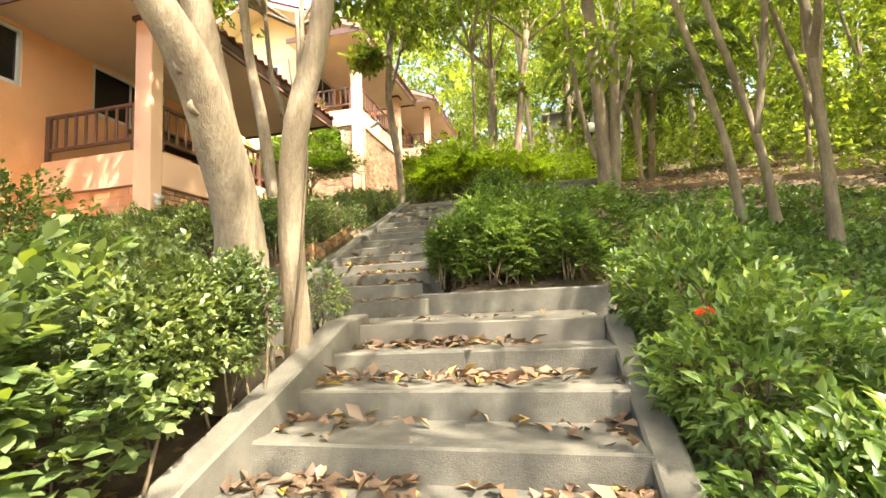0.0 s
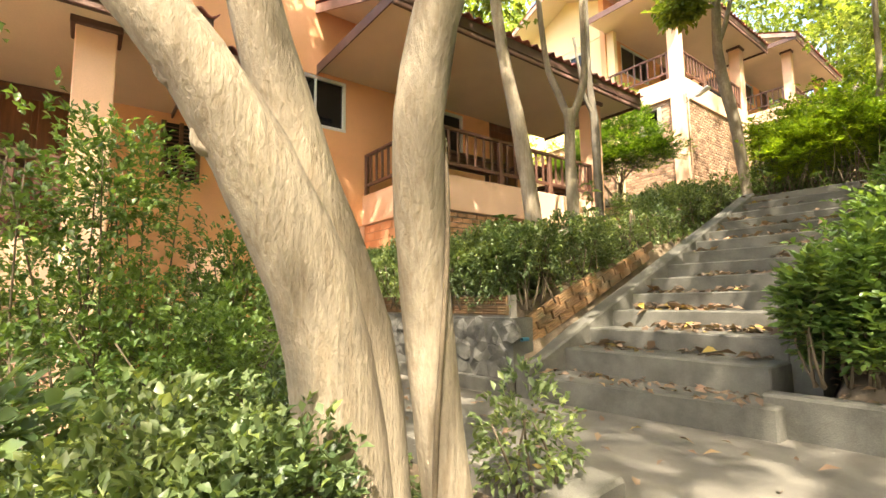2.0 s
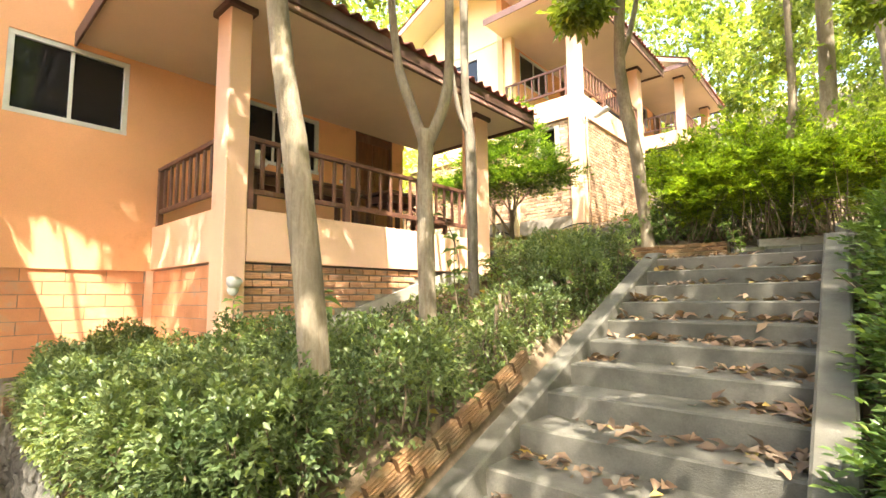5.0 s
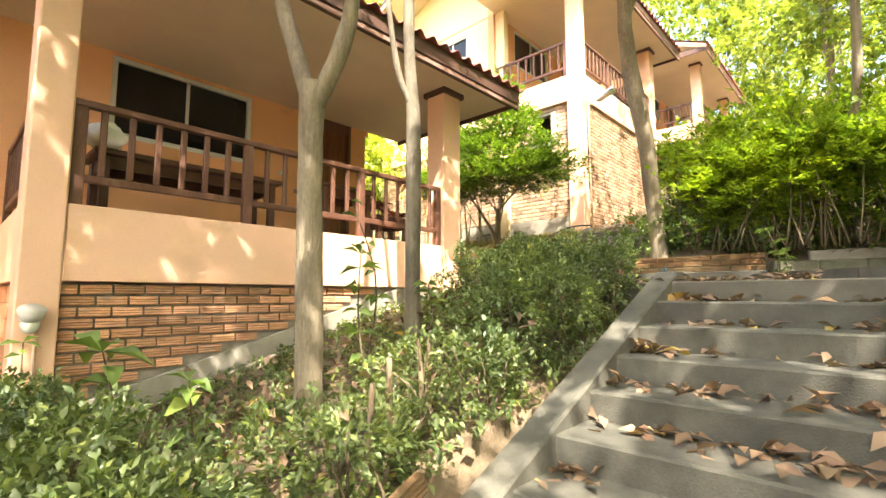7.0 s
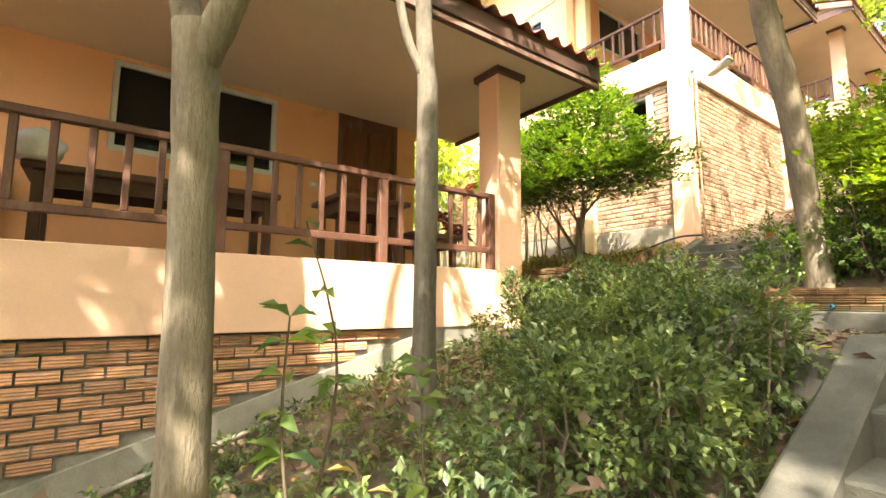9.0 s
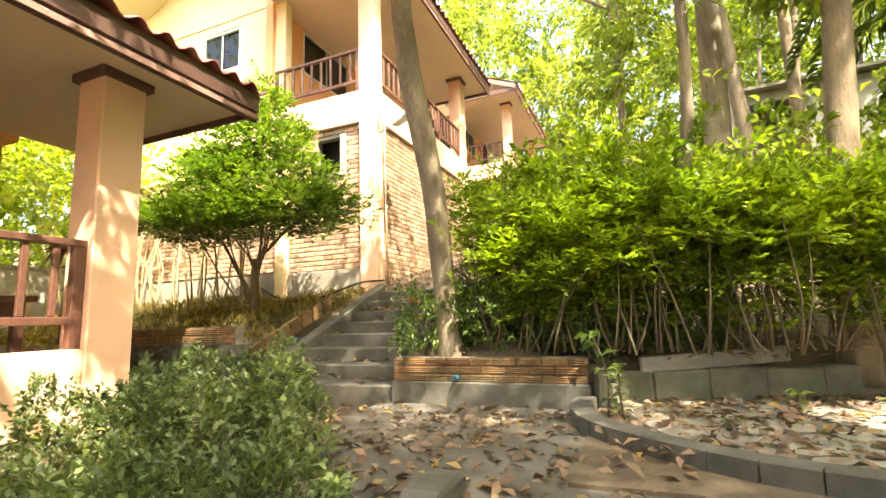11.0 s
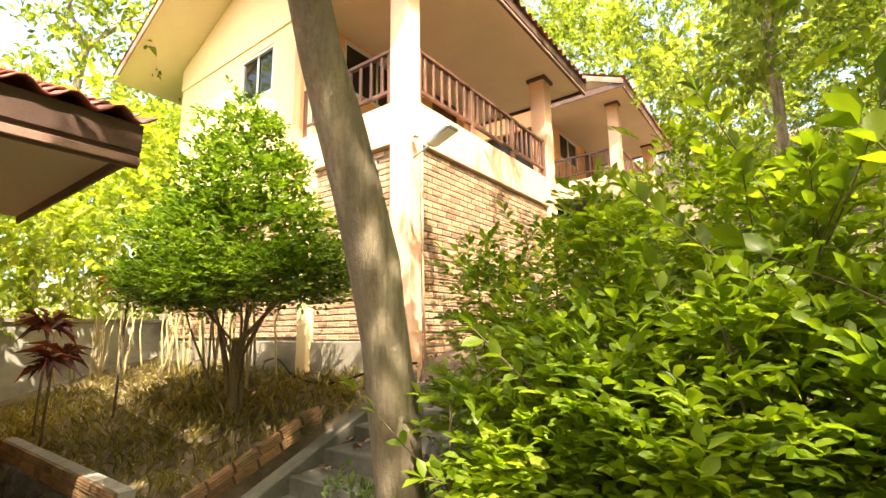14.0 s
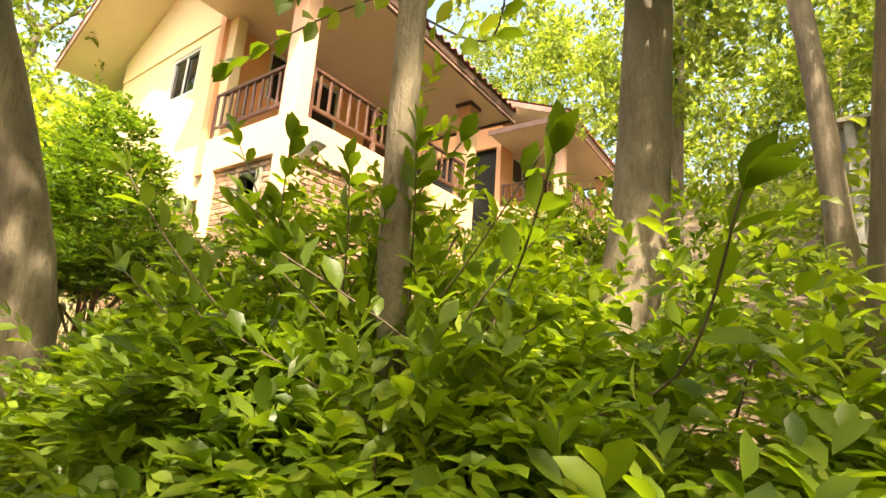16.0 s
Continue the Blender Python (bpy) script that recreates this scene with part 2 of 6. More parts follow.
def mesh_from(bm, name, material):
    me = bpy.data.meshes.new(name)
    bm.to_mesh(me)
    bm.free()
    me.materials.append(material)
    return me


def stands(ob):
    """Where an object that is only ever shifted, never turned, has its origin."""
    p = Vector(ob.location)
    if ob.parent:
        p += ob.matrix_parent_inverse.translation + stands(ob.parent)
    return p


def attach(ob, parent):
    """Put a world-placed object under its parent without moving it."""
    ob.parent = parent
    ob.matrix_parent_inverse = Matrix.Translation(-stands(parent))
    return ob


def part(name, bm, material, parent=None, label="", smooth=False):
    ob = new(name, mesh_from(bm, name, material))
    if smooth:
        ob.data.shade_smooth()
    if parent:
        attach(ob, parent)
    return tagged(ob, label)


def box(x0, x1, y0, y1, z0, z1, bevel=0.0, bm=None):
    b = bmesh.new()
    bmesh.ops.create_cube(b, size=1.0, matrix=Matrix.Translation(((x0 + x1) / 2, (y0 + y1) / 2, (z0 + z1) / 2))
                          @ Matrix.Diagonal((abs(x1 - x0), abs(y1 - y0), abs(z1 - z0), 1)))
    if bevel:
        bmesh.ops.bevel(b, geom=b.edges[:], offset=bevel, segments=1, affect="EDGES")
    if bm is None:
        return b
    me = bpy.data.meshes.new("tmp")
    b.to_mesh(me)
    b.free()
    bm.from_mesh(me)
    bpy.data.meshes.remove(me)
    return bm


def slab(points, thick, up=(0, 0, 1)):
    """A plate: a polygon given corner by corner, thickened against the direction up."""
    bm = bmesh.new()
    top = [bm.verts.new(p) for p in points]
    low = [bm.verts.new(Vector(p) - Vector(up) * thick) for p in points]
    bm.faces.new(top)
    bm.faces.new(low[::-1])
    for i in range(len(points)):
        j = (i + 1) % len(points)
        bm.faces.new((top[j], top[i], low[i], low[j]))
    bmesh.ops.recalc_face_normals(bm, faces=bm.faces[:])
    return bm


def raw(name, verts, faces, material, parent=None, label="", smooth=False):
    """A mesh straight from arrays; all faces have the same number of corners."""
    me = bpy.data.meshes.new(name)
    verts, faces = np.asarray(verts, np.float32), np.asarray(faces, np.int32)
    k = faces.shape[1]
    me.vertices.add(len(verts))
    me.vertices.foreach_set("co", verts.ravel())
    me.loops.add(faces.size)
    me.loops.foreach_set("vertex_index", faces.ravel())
    me.polygons.add(len(faces))
    me.polygons.foreach_set("loop_start", np.arange(0, faces.size, k, dtype=np.int32))
    me.update(calc_edges=True)
    me.materials.append(material)
    if smooth:
        me.shade_smooth()
    ob = new(name, me)
    if parent:
        attach(ob, parent)
    return tagged(ob, label)


def tube_arrays(path, radii, sides=8, wobble=0.0, seed=0):
    """Rings along a path, closed at both ends."""
    path = np.asarray(path, float)
    r = np.random.default_rng(seed)
    vs, fs = [], []
    ref = np.array((0.31, 0.95, 0.05))
    for i, p in enumerate(path):
        d = path[min(i + 1, len(path) - 1)] - path[max(i - 1, 0)]
        d /= np.linalg.norm(d) + 1e-9
        a = np.cross(d, ref)
        if np.linalg.norm(a) < 0.1:
            a = np.cross(d, (1, 0, 0))
        a /= np.linalg.norm(a)
        b = np.cross(d, a)
        for k in range(sides):
            an = 2 * math.pi * k / sides
            q = radii[i]
            if wobble:
                q *= 1 + wobble * (0.6 * math.sin(2 * an + i * 0.7 + seed) + 0.4 * math.sin(3 * an - i * 0.4 + seed * 2)) + wobble * 0.5 * r.normal()
            vs.append(p + (a * math.cos(an) + b * math.sin(an)) * q)
    n = len(path)
    for i in range(n - 1):
        for k in range(sides):
            k2 = (k + 1) % sides
            fs.append((i * sides + k, i * sides + k2, (i + 1) * sides + k2, (i + 1) * sides + k))
    vs += [path[0], path[-1]]
    for k in range(sides):
        k2 = (k + 1) % sides
        fs.append((n * sides, k2, k, k))
        fs.append((n * sides + 1, (n - 1) * sides + k, (n - 1) * sides + k2, (n - 1) * sides + k2))
    return np.array(vs), fs


def tubes(name, items, material, parent=None, label="", sides=8, wobble=0.0):
    """One mesh out of several tubes: items are (path, radii)."""
    bm = bmesh.new()
    for s, (p, r) in enumerate(items):
        vs, fs = tube_arrays(p, r, sides, wobble, s + len(items))
        bv = [bm.verts.new(v) for v in vs]
        for f in fs:
            f = [f[0], f[1], f[2]] if f[2] == f[3] else f
            bm.faces.new([bv[i] for i in f])
    return part(name, bm, material, parent, label, smooth=True)


def smooth_path(pts, n):
    """A soft curve through the points."""
    pts = np.asarray(pts, float)
    k = len(pts)
    out = []
    for t in np.linspace(0, k - 1, n):
        i = min(int(t), k - 2)
        u = t - i
        p0, p1, p2, p3 = pts[max(i - 1, 0)], pts[i], pts[i + 1], pts[min(i + 2, k - 1)]
        out.append(0.5 * (2 * p1 + (p2 - p0) * u + (2 * p0 - 5 * p1 + 4 * p2 - p3) * u ** 2 + (3 * p1 - p0 - 3 * p2 + p3) * u ** 3))
    return np.array(out)


def leaf_arrays(pos, aim, size, width=0.5, fold=0.18, droop=0.15, rnd=None):
    """Leaves, one at each pos, pointing along aim: six triangles in all, folded along the rib."""
    rnd = rnd or rng
    n = len(pos)
    aim = aim / (np.linalg.norm(aim, axis=1, keepdims=True) + 1e-9)
    size = np.broadcast_to(np.asarray(size, float), (n,))[:, None]
    side = np.cross(aim, np.array((0, 0, 1.0)) + rnd.normal(0, 0.35, (n, 3)))
    side /= np.linalg.norm(side, axis=1, keepdims=True) + 1e-9
    up = np.cross(side, aim)
    w = width * 0.5
    mid = pos + aim * size * 0.5
    v = np.stack((pos,
                  mid - side * size * w + up * size * fold,
                  mid,
                  mid + side * size * w + up * size * fold,
                  pos + aim * size - up * size * droop), 1).reshape(-1, 3)
    b = (np.arange(n) * 5)[:, None]
    f = np.concatenate((b + [0, 2, 1], b + [0, 3, 2], b + [1, 2, 4], b + [2, 3, 4]), 1).reshape(-1, 3)
    return v, f


def oval_arrays(pos, aim, size, width=0.5, fold=0.10, droop=0.12, tilt=0.35):
    """Rounder leaves for plants that the camera passes closely: two stations along the rib."""
    n = len(pos)
    aim = aim / (np.linalg.norm(aim, axis=1, keepdims=True) + 1e-9)
    size = np.broadcast_to(np.asarray(size, float), (n,))[:, None]
    side = np.cross(aim, np.array((0, 0, 1.0)) + rng.normal(0, tilt, (n, 3)))
    side /= np.linalg.norm(side, axis=1, keepdims=True) + 1e-9
    up = np.cross(side, aim)
    m1, m2 = pos + aim * size * 0.34, pos + aim * size * 0.70 - up * size * droop * 0.35
    w1, w2 = size * width * 0.43, size * width * 0.46
    v = np.stack((pos, m1 - side * w1 + up * size * fold, m1, m1 + side * w1 + up * size * fold,
                  m2 - side * w2 + up * size * fold, m2, m2 + side * w2 + up * size * fold, pos + aim * size - up * size * droop), 1).reshape(-1, 3)
    b = (np.arange(n) * 8)[:, None]
    f = np.concatenate([b + t for t in ([0, 2, 1], [0, 3, 2], [1, 2, 4], [2, 5, 4], [2, 3, 5], [3, 6, 5], [4, 5, 7], [5, 6, 7])], 1).reshape(-1, 3)
    return v, f


def sprays(centres, outward, leaf, per=8, flat=0.45):
    """Twigs with leaves set alternately along both sides, held fairly level."""
    n = len(centres)
    d = outward + rng.normal(0, 0.45, (n, 3))
    d[:, 2] = d[:, 2] * flat + 0.12
    d /= np.linalg.norm(d, axis=1, keepdims=True) + 1e-9
    s = np.cross(d, (0, 0, 1.0))
    s /= np.linalg.norm(s, axis=1, keepdims=True) + 1e-9
    pos, aim, size = [], [], []
    for k in range(per):
        u = k / (per - 1)
        sg = 1 if k % 2 else -1
        pos.append(centres + d * (leaf * per * 0.27 * (u - 0.4))[:, None] if np.ndim(leaf) else centres + d * leaf * per * 0.27 * (u - 0.4))
        aim.append(d * (0.55 + 0.9 * (u > 0.9)) + s * sg * (0.9 - 0.5 * u) + rng.normal(0, 0.18, (n, 3)) + np.array((0, 0, 0.18)))
        size.append(leaf * rng.uniform(0.7, 1.15, n) * (1 - 0.25 * abs(u - 0.5)))
    return np.concatenate(pos), np.concatenate(aim), np.concatenate(size)


def leaves(name, pos, aim, size, material, parent=None, label="", width=0.5, fold=0.16, droop=0.12, oval=False):
    v, f = (oval_arrays if oval else leaf_arrays)(np.asarray(pos), np.asarray(aim), size, width, fold * (0.5 if oval else 1), droop)
    return raw(name, v, f, material, parent, label)


def rosettes(centres, outward, size, per=6, spread=0.9):
    """Leaves in small sprays round each centre, the way twigs carry them."""
    n = len(centres)
    c = np.repeat(centres, per, 0)
    o = np.repeat(outward / (np.linalg.norm(outward, axis=1, keepdims=True) + 1e-9), per, 0)
    aim = o + rng.normal(0, spread, (n * per, 3)) * 0.75
    aim[:, 2] += 0.15
    s = np.repeat(size, per) * rng.uniform(0.65, 1.25, n * per)
    start = c + o * rng.uniform(-0.6, 0.6, (n * per, 1)) * s[:, None] + rng.normal(0, 0.25, (n * per, 3)) * s[:, None]
    return start, aim, s


def blob_points(n, centre, radius, shell=0.55, bumps=0.22, seed=1, floor=-1.0):
    """Points in the outer part of an uneven ellipsoid, and the way out at each."""
    r = np.random.default_rng(seed)
    d = r.normal(size=(n * 2, 3))
    d /= np.linalg.norm(d, axis=1, keepdims=True)
    d = d[d[:, 2] > floor][:n]
    ph = r.uniform(0, 6.28, (6, 3))
    fr = r.uniform(2, 5, (6, 3))
    b = sum(np.sin(d @ fr[i] + ph[i, 0]) for i in range(6)) / 6 * 2
    rad = (1 + bumps * b) * (shell + (1 - shell) * np.sqrt(r.uniform(0, 1, len(d))))
    return np.asarray(centre) + d * np.asarray(radius) * rad[:, None], d


def shrub(name, at, blobs, leaf, n, material, label, category="shrub", group="", width=0.5, per=6, stems=5, stem_h=0.5,
          stem_mat=None, shell=0.5, spread=0.9, spray=False):
    """A shrub: stems from the ground and foliage built of uneven lumps of leafy twigs."""
    t = thing(name, at, label, category, group)
    r = np.random.default_rng(int(abs(at[0] * 131 + at[1] * 977)) + n)
    vol = np.array([b[1][0] * b[1][1] + b[1][1] * b[1][2] for b in blobs])
    cs, os_ = [], []
    for i, (c, rad) in enumerate(blobs):
        p, o = blob_points(max(6, int(n / per * vol[i] / vol.sum())), c, rad, shell, 0.25, seed=i + n, floor=-0.75)
        cs.append(p)
        os_.append(o)
    c, o = np.concatenate(cs), np.concatenate(os_)
    if spray:
        start, aim, s = sprays(c, o, leaf, per)
    else:
        start, aim, s = rosettes(c, o, np.full(len(c), leaf), per, spread)
    leaves("foliage", start, aim, s, material, t, width=width, oval=spray)
    items = []
    for k in range(stems):
        b = blobs[k % len(blobs)]
        foot = np.array((b[0][0] + r.normal(0, b[1][0] * 0.25), b[0][1] + r.normal(0, b[1][1] * 0.25), at[2] - 0.05))
        head = np.array((b[0][0] + r.normal(0, b[1][0] * 0.45), b[0][1] + r.normal(0, b[1][1] * 0.45), b[0][2] + b[1][2] * 0.4))
        midp = (foot + head) / 2 + r.normal(0, 0.05, 3)
        items.append((smooth_path((foot, midp, head), 5), np.linspace(0.010, 0.004, 5)))
    if items:
        tubes("stem", items, stem_mat or TWIG, t, sides=5)
    return t


def litter(name, pos, size, label, material=None, parent=None, flat=0.25):
    """Fallen leaves lying on a surface."""
    pos = np.asarray(pos, float)
    n = len(pos)
    an = rng.uniform(0, 6.28, n)
    aim = np.stack((np.cos(an), np.sin(an), rng.normal(0, flat, n)), 1)
    pos = pos + np.array((0, 0, 1)) * (0.006 + rng.uniform(0, 0.02, n))[:, None]
    v, f = leaf_arrays(pos, aim, rng.uniform(0.6, 1.2, n) * size, 0.48, 0.12, 0.1)
    return tagged(raw(name, v, f, material or DRY), label, "leaf litter", kind="stuff")

# ---- ground ----
def lerp_table(v, table):
    return np.interp(v, [a for a, _ in table], [b for _, b in table])


SLOPE = [(-60, -12), (-6, -1.0), (1.0, 0.0), (2.5, 0.45), (3.9, 1.08), (5.2, 1.2), (10.2, 3.35), (12.5, 3.42), (15.4, 4.62), (20, 5.9), (27, 8.2), (60, 22), (300, 60)]
BED = [(-60, -12), (-6, -1.0), (1.0, 0.35), (3.7, 1.08), (3.9, 1.06), (5.15, 1.06), (5.22, 1.95), (6.9, 2.3), (10.4, 3.3), (11.0, 3.40), (12.56, 3.42), (12.68, 3.95), (15.4, 4.66), (20, 5.9), (27, 8.2), (60, 22), (300, 60)]


def ground_z(x, y):
    """Height of the natural ground."""
    x, y = np.asarray(x, float), np.asarray(y, float)
    y_in = np.where((y > 12) & (y < 17) & (x > -2.9), y - np.clip((x + 2.9) * 0.36, 0, 1.3) * np.clip((17 - y) / 3, 0, 1), y)
    z = np.where(x < -3.4, lerp_table(y, BED), lerp_table(y_in, SLOPE))
    right = np.clip((x - 0.4) / 6, 0, 1)
    z = z - right * 0.75 * np.clip((y + 2) / 6, 0, 1) * np.clip((10.4 - y) / 2, 0, 1)
    z = z + np.clip((x - 2) / 20, 0, 3) * np.clip((y - 11) / 12, 0, 1) * 1.2
    stair = ((x > -3.5) & (x < -1.5) & (y > 5.0) & (y < 10.4)) | ((x > -2.2) & (x < 0.25) & (y > 0.2) & (y < 5.4)) | ((x > -6.5) & (x < -4.5) & (y > 12.3) & (y < 15.6))
    z = np.where(stair, z - 0.45, z)
    bump = 0.05 * np.sin(x * 1.7 + y * 0.6) * np.sin(y * 1.3 - x * 0.4)
    flat = ((y > 3.85) & (y < 5.2) & (x < 0.4)) | ((y > 10.1) & (y < 12.7) & (x > -4.8))
    return z + np.where(flat, -0.06, bump)


def build_ground():
    xs = np.unique(np.concatenate((np.linspace(-300, -30, 12), np.linspace(-30, -10, 26), np.arange(-10, 4.01, 0.2), np.linspace(4.2, 30, 40), np.linspace(30, 300, 12))))
    ys = np.unique(np.concatenate((np.linspace(-300, -20, 10), np.linspace(-20, -1, 24), np.arange(-1, 17, 0.2), [5.14, 5.24, 12.56, 12.68], np.linspace(17, 40, 40), np.linspace(40, 300, 14))))
    gx, gy = np.meshgrid(xs, ys)
    v = np.stack((gx, gy, ground_z(gx, gy)), -1).reshape(-1, 3)
    nx, ny = len(xs), len(ys)
    i = (np.arange(ny - 1)[:, None] * nx + np.arange(nx - 1)[None]).ravel()
    f = np.stack((i, i + 1, i + nx + 1, i + nx), 1)
    return tagged(raw("ground", v, f, SOIL, smooth=True), "brown sloping soil strewn with leaf litter", "ground", kind="structure")


build_ground()


# ---- stairs and paths ----
def stairs(name, x0, x1, edges, bottom_y, label, group="", skew=0.0):
    """A flight of concrete steps; edges are (y, z) of each nosing, from the lowest up."""
    t = thing(name, (0.5 * (x0 + x1), edges[0][0], edges[0][1]), label, "stairs", group, "structure")
    for i, (y, z) in enumerate(edges):
        y1 = edges[i + 1][0] + 0.06 if i + 1 < len(edges) else y + bottom_y
        bm = box(x0, x1, y, y1, z - 0.42, z, 0.012)
        for v in bm.verts:
            v.co.y += skew * (v.co.x - x0)
            v.co.z += 0.006 * math.sin(v.co.x * 5 + i)
        part("step", bm, CONCRETE, t)
    return t


F1 = [(3.82 - 0.46 * k, 1.19 - 0.162 * k) for k in range(9)][::-1]
F2 = [(5.22, 1.375)] + [(5.61 + 0.3825 * k, 1.564 + 0.1597 * k) for k in range(13)]
F3 = [(12.55 + 0.36 * k, 3.60 + 0.148 * k) for k in range(8)]
flight_lower = stairs("stairs_lower", -1.76, 0.12, F1[:-1], 0.5, "worn grey concrete steps strewn with dry leaves")
flight_middle = stairs("stairs_middle", -3.30, -1.72, F2[1:-1], 0.45, "long flight of weathered grey concrete steps")
flight_upper = stairs("stairs_upper", -6.32, -4.70, F3, 0.6, "shaded dark concrete steps beside a brick planter")


def stringer(name, pts, x0, x1, depth, parent):
    """A sloping kerb wall: pts are (y, z) along its top."""
    bm = bmesh.new()
    rows = []
    for y, z in pts:
        rows.append([bm.verts.new(p) for p in ((x0, y, z - depth), (x0, y, z - 0.015), (x0 + 0.015, y, z), (x1 - 0.015, y, z), (x1, y, z - 0.015), (x1, y, z - depth))])
    for a, b in zip(rows, rows[1:]):
        for k in range(6):
            bm.faces.new((a[k], a[(k + 1) % 6], b[(k + 1) % 6], b[k]))
    bm.faces.new(rows[0][::-1])
    bm.faces.new(rows[-1])
    bmesh.ops.recalc_face_normals(bm, faces=bm.faces[:])
    return part(name, bm, CONCRETE, parent)


stringer("stringer", [(5.12, 1.42), (10.35, 3.57), (10.6, 3.57)], -3.46, -3.285, 0.7, flight_middle)
stringer("stringer", [(6.0, 1.95), (10.2, 3.64), (10.45, 3.64)], -1.735, -1.56, 0.7, flight_middle)
stringer("stringer", [(0.2, -0.02), (1.2, 0.36), (3.6, 1.24), (4.0, 1.27)], -1.93, -1.745, 0.6, flight_lower)
stringer("stringer", [(0.2, -0.12), (3.9, 1.20)], 0.105, 0.26, 0.6, flight_lower)
stringer("stringer", [(12.5, 3.62), (15.3, 4.78)], -6.47, -6.305, 0.6, flight_upper)

part_bm = box(-7.4, 0.1, 3.82, 5.45, 0.75, 1.19, 0.01)
tagged(part("landing_path", part_bm, PATH_CONC), "patchy grey concrete landing with dappled sun", "path", kind="structure")
bm = slab([(-3.42, 5.12, 1.375), (-1.6, 5.30, 1.375), (-1.6, 5.75, 1.375), (-3.42, 5.75, 1.375)], 0.4)
bmesh.ops.bevel(bm, geom=bm.edges[:], offset=0.012, segments=1, affect="EDGES")
part("step", bm, CONCRETE, flight_middle)
tagged(part("low_step", box(-9.2, -6.62, 3.3, 4.98, 0.8, 1.41, 0.02), PATH_CONC), "low concrete step by the house wall", "step", kind="structure")
tagged(part("upper_landing", box(-4.75, -1.5, 10.2, 12.46, 3.1, 3.48, 0.01), PATH_CONC), "grey concrete landing covered with dry leaves", "path", kind="structure")
bm = box(-1.72, 0.6, 5.42, 5.58, 0.9, 1.43, 0.015)
tagged(part("planter_wall_lower", bm, CONCRETE), "low dark concrete planter wall", "wall", kind="structure")


# rough stone retaining wall below the hedge bed
def stone_wall(name, x0, x1, y, z0, z1, label, top_drop=0.0, size=0.27):
    t = thing(name, (0.5 * (x0 + x1), y, z0), label, "wall", kind="structure")
    part("backing", box(x0, x1, y, y + 0.25, z0, z1 - 0.02), CONCRETE, t)
    r = np.random.default_rng(3)
    bm = bmesh.new()
    z = z0 + 0.28
    while z < z1 - size * 0.3:
        x = x0 + r.uniform(0, size)
        while x < x1:
            s = size * r.uniform(0.7, 1.25)
            m = Matrix.Translation((x, y + 0.035, z + r.uniform(-0.05, 0.05))) @ Matrix.Rotation(r.uniform(-0.9, 0.9), 4, "Y") @ Matrix.Diagonal((s * 0.66, 0.07, s * 0.5, 1))
            g = bmesh.ops.create_icosphere(bm, subdivisions=2, radius=1.0, matrix=m)
            for v in g["verts"]:
                v.co += Vector(noise.noise_vector(v.co * 9.0)) * 0.05 + Vector(r.normal(0, 0.004, 3))
            x += s * 0.8
        z += size * 0.6
    part("stone", bm, STONE, t)
    part("footing", box(x0, x1, y - 0.07, y + 0.03, z0 - 0.1, z0 + 0.22, 0.01), CONCRETE, t)
    return t


stone_wall("retaining_wall", -8.8, -3.42, 5.10, 1.1, 1.86, "mossy rough stone retaining wall with concrete footing")
stone_wall("retaining_wall_upper", -9.5, -6.48, 12.42, 3.45, 4.02, "rough stone retaining wall beside the upper steps")


# ---- bricks ----
def brick_mesh(name, w, h, d, material, grooves=3):
    """A grooved clay brick whose face looks towards -y."""
    bm = bmesh.new()
    prof = []
    n = grooves * 2 + 1
    for k in range(n + 1):
        z = -h / 2 + h * k / n
        out = -d if k % 2 == (1 if k < n else 0) else -d + 0.005
        prof.append((out, z))
    prof[0], prof[-1] = (-d + 0.006, -h / 2), (-d + 0.006, h / 2)
    a = [bm.verts.new((-w / 2, y, z)) for y, z in prof] + [bm.verts.new((-w / 2, 0, h / 2)), bm.verts.new((-w / 2, 0, -h / 2))]
    b = [bm.verts.new((w / 2, y, z)) for y, z in prof] + [bm.verts.new((w / 2, 0, h / 2)), bm.verts.new((w / 2, 0, -h / 2))]
    bm.faces.new(a)
    bm.faces.new(b[::-1])
    for k in range(len(a)):
        j = (k + 1) % len(a)
        bm.faces.new((a[k], b[k], b[j], a[j]))
    bmesh.ops.recalc_face_normals(bm, faces=bm.faces[:])
    me = bpy.data.meshes.new(name)
    bm.to_mesh(me)
    bm.free()
    me.materials.append(material)
    return me


def spots(length, height, w, h, gap, low=None):
    """Centres of bricks in running bond over a face; low(u) is the face's lower edge."""
    out = []
    row, z = 0, height - h / 2 - gap
    while z - h / 2 > -0.001:
        u = (0.5 if row % 2 else 0.0) * (w + gap)
        while u < length + w / 2:
            a, b = max(u - w / 2, 0), min(u + w / 2, length)
            if b - a > 0.03 and (low is None or z - h / 2 > low((a + b) / 2)):
                out.append(((a + b) / 2, z, (b - a) / w))
            u += w + gap
        z -= h + gap
        row += 1
    return out


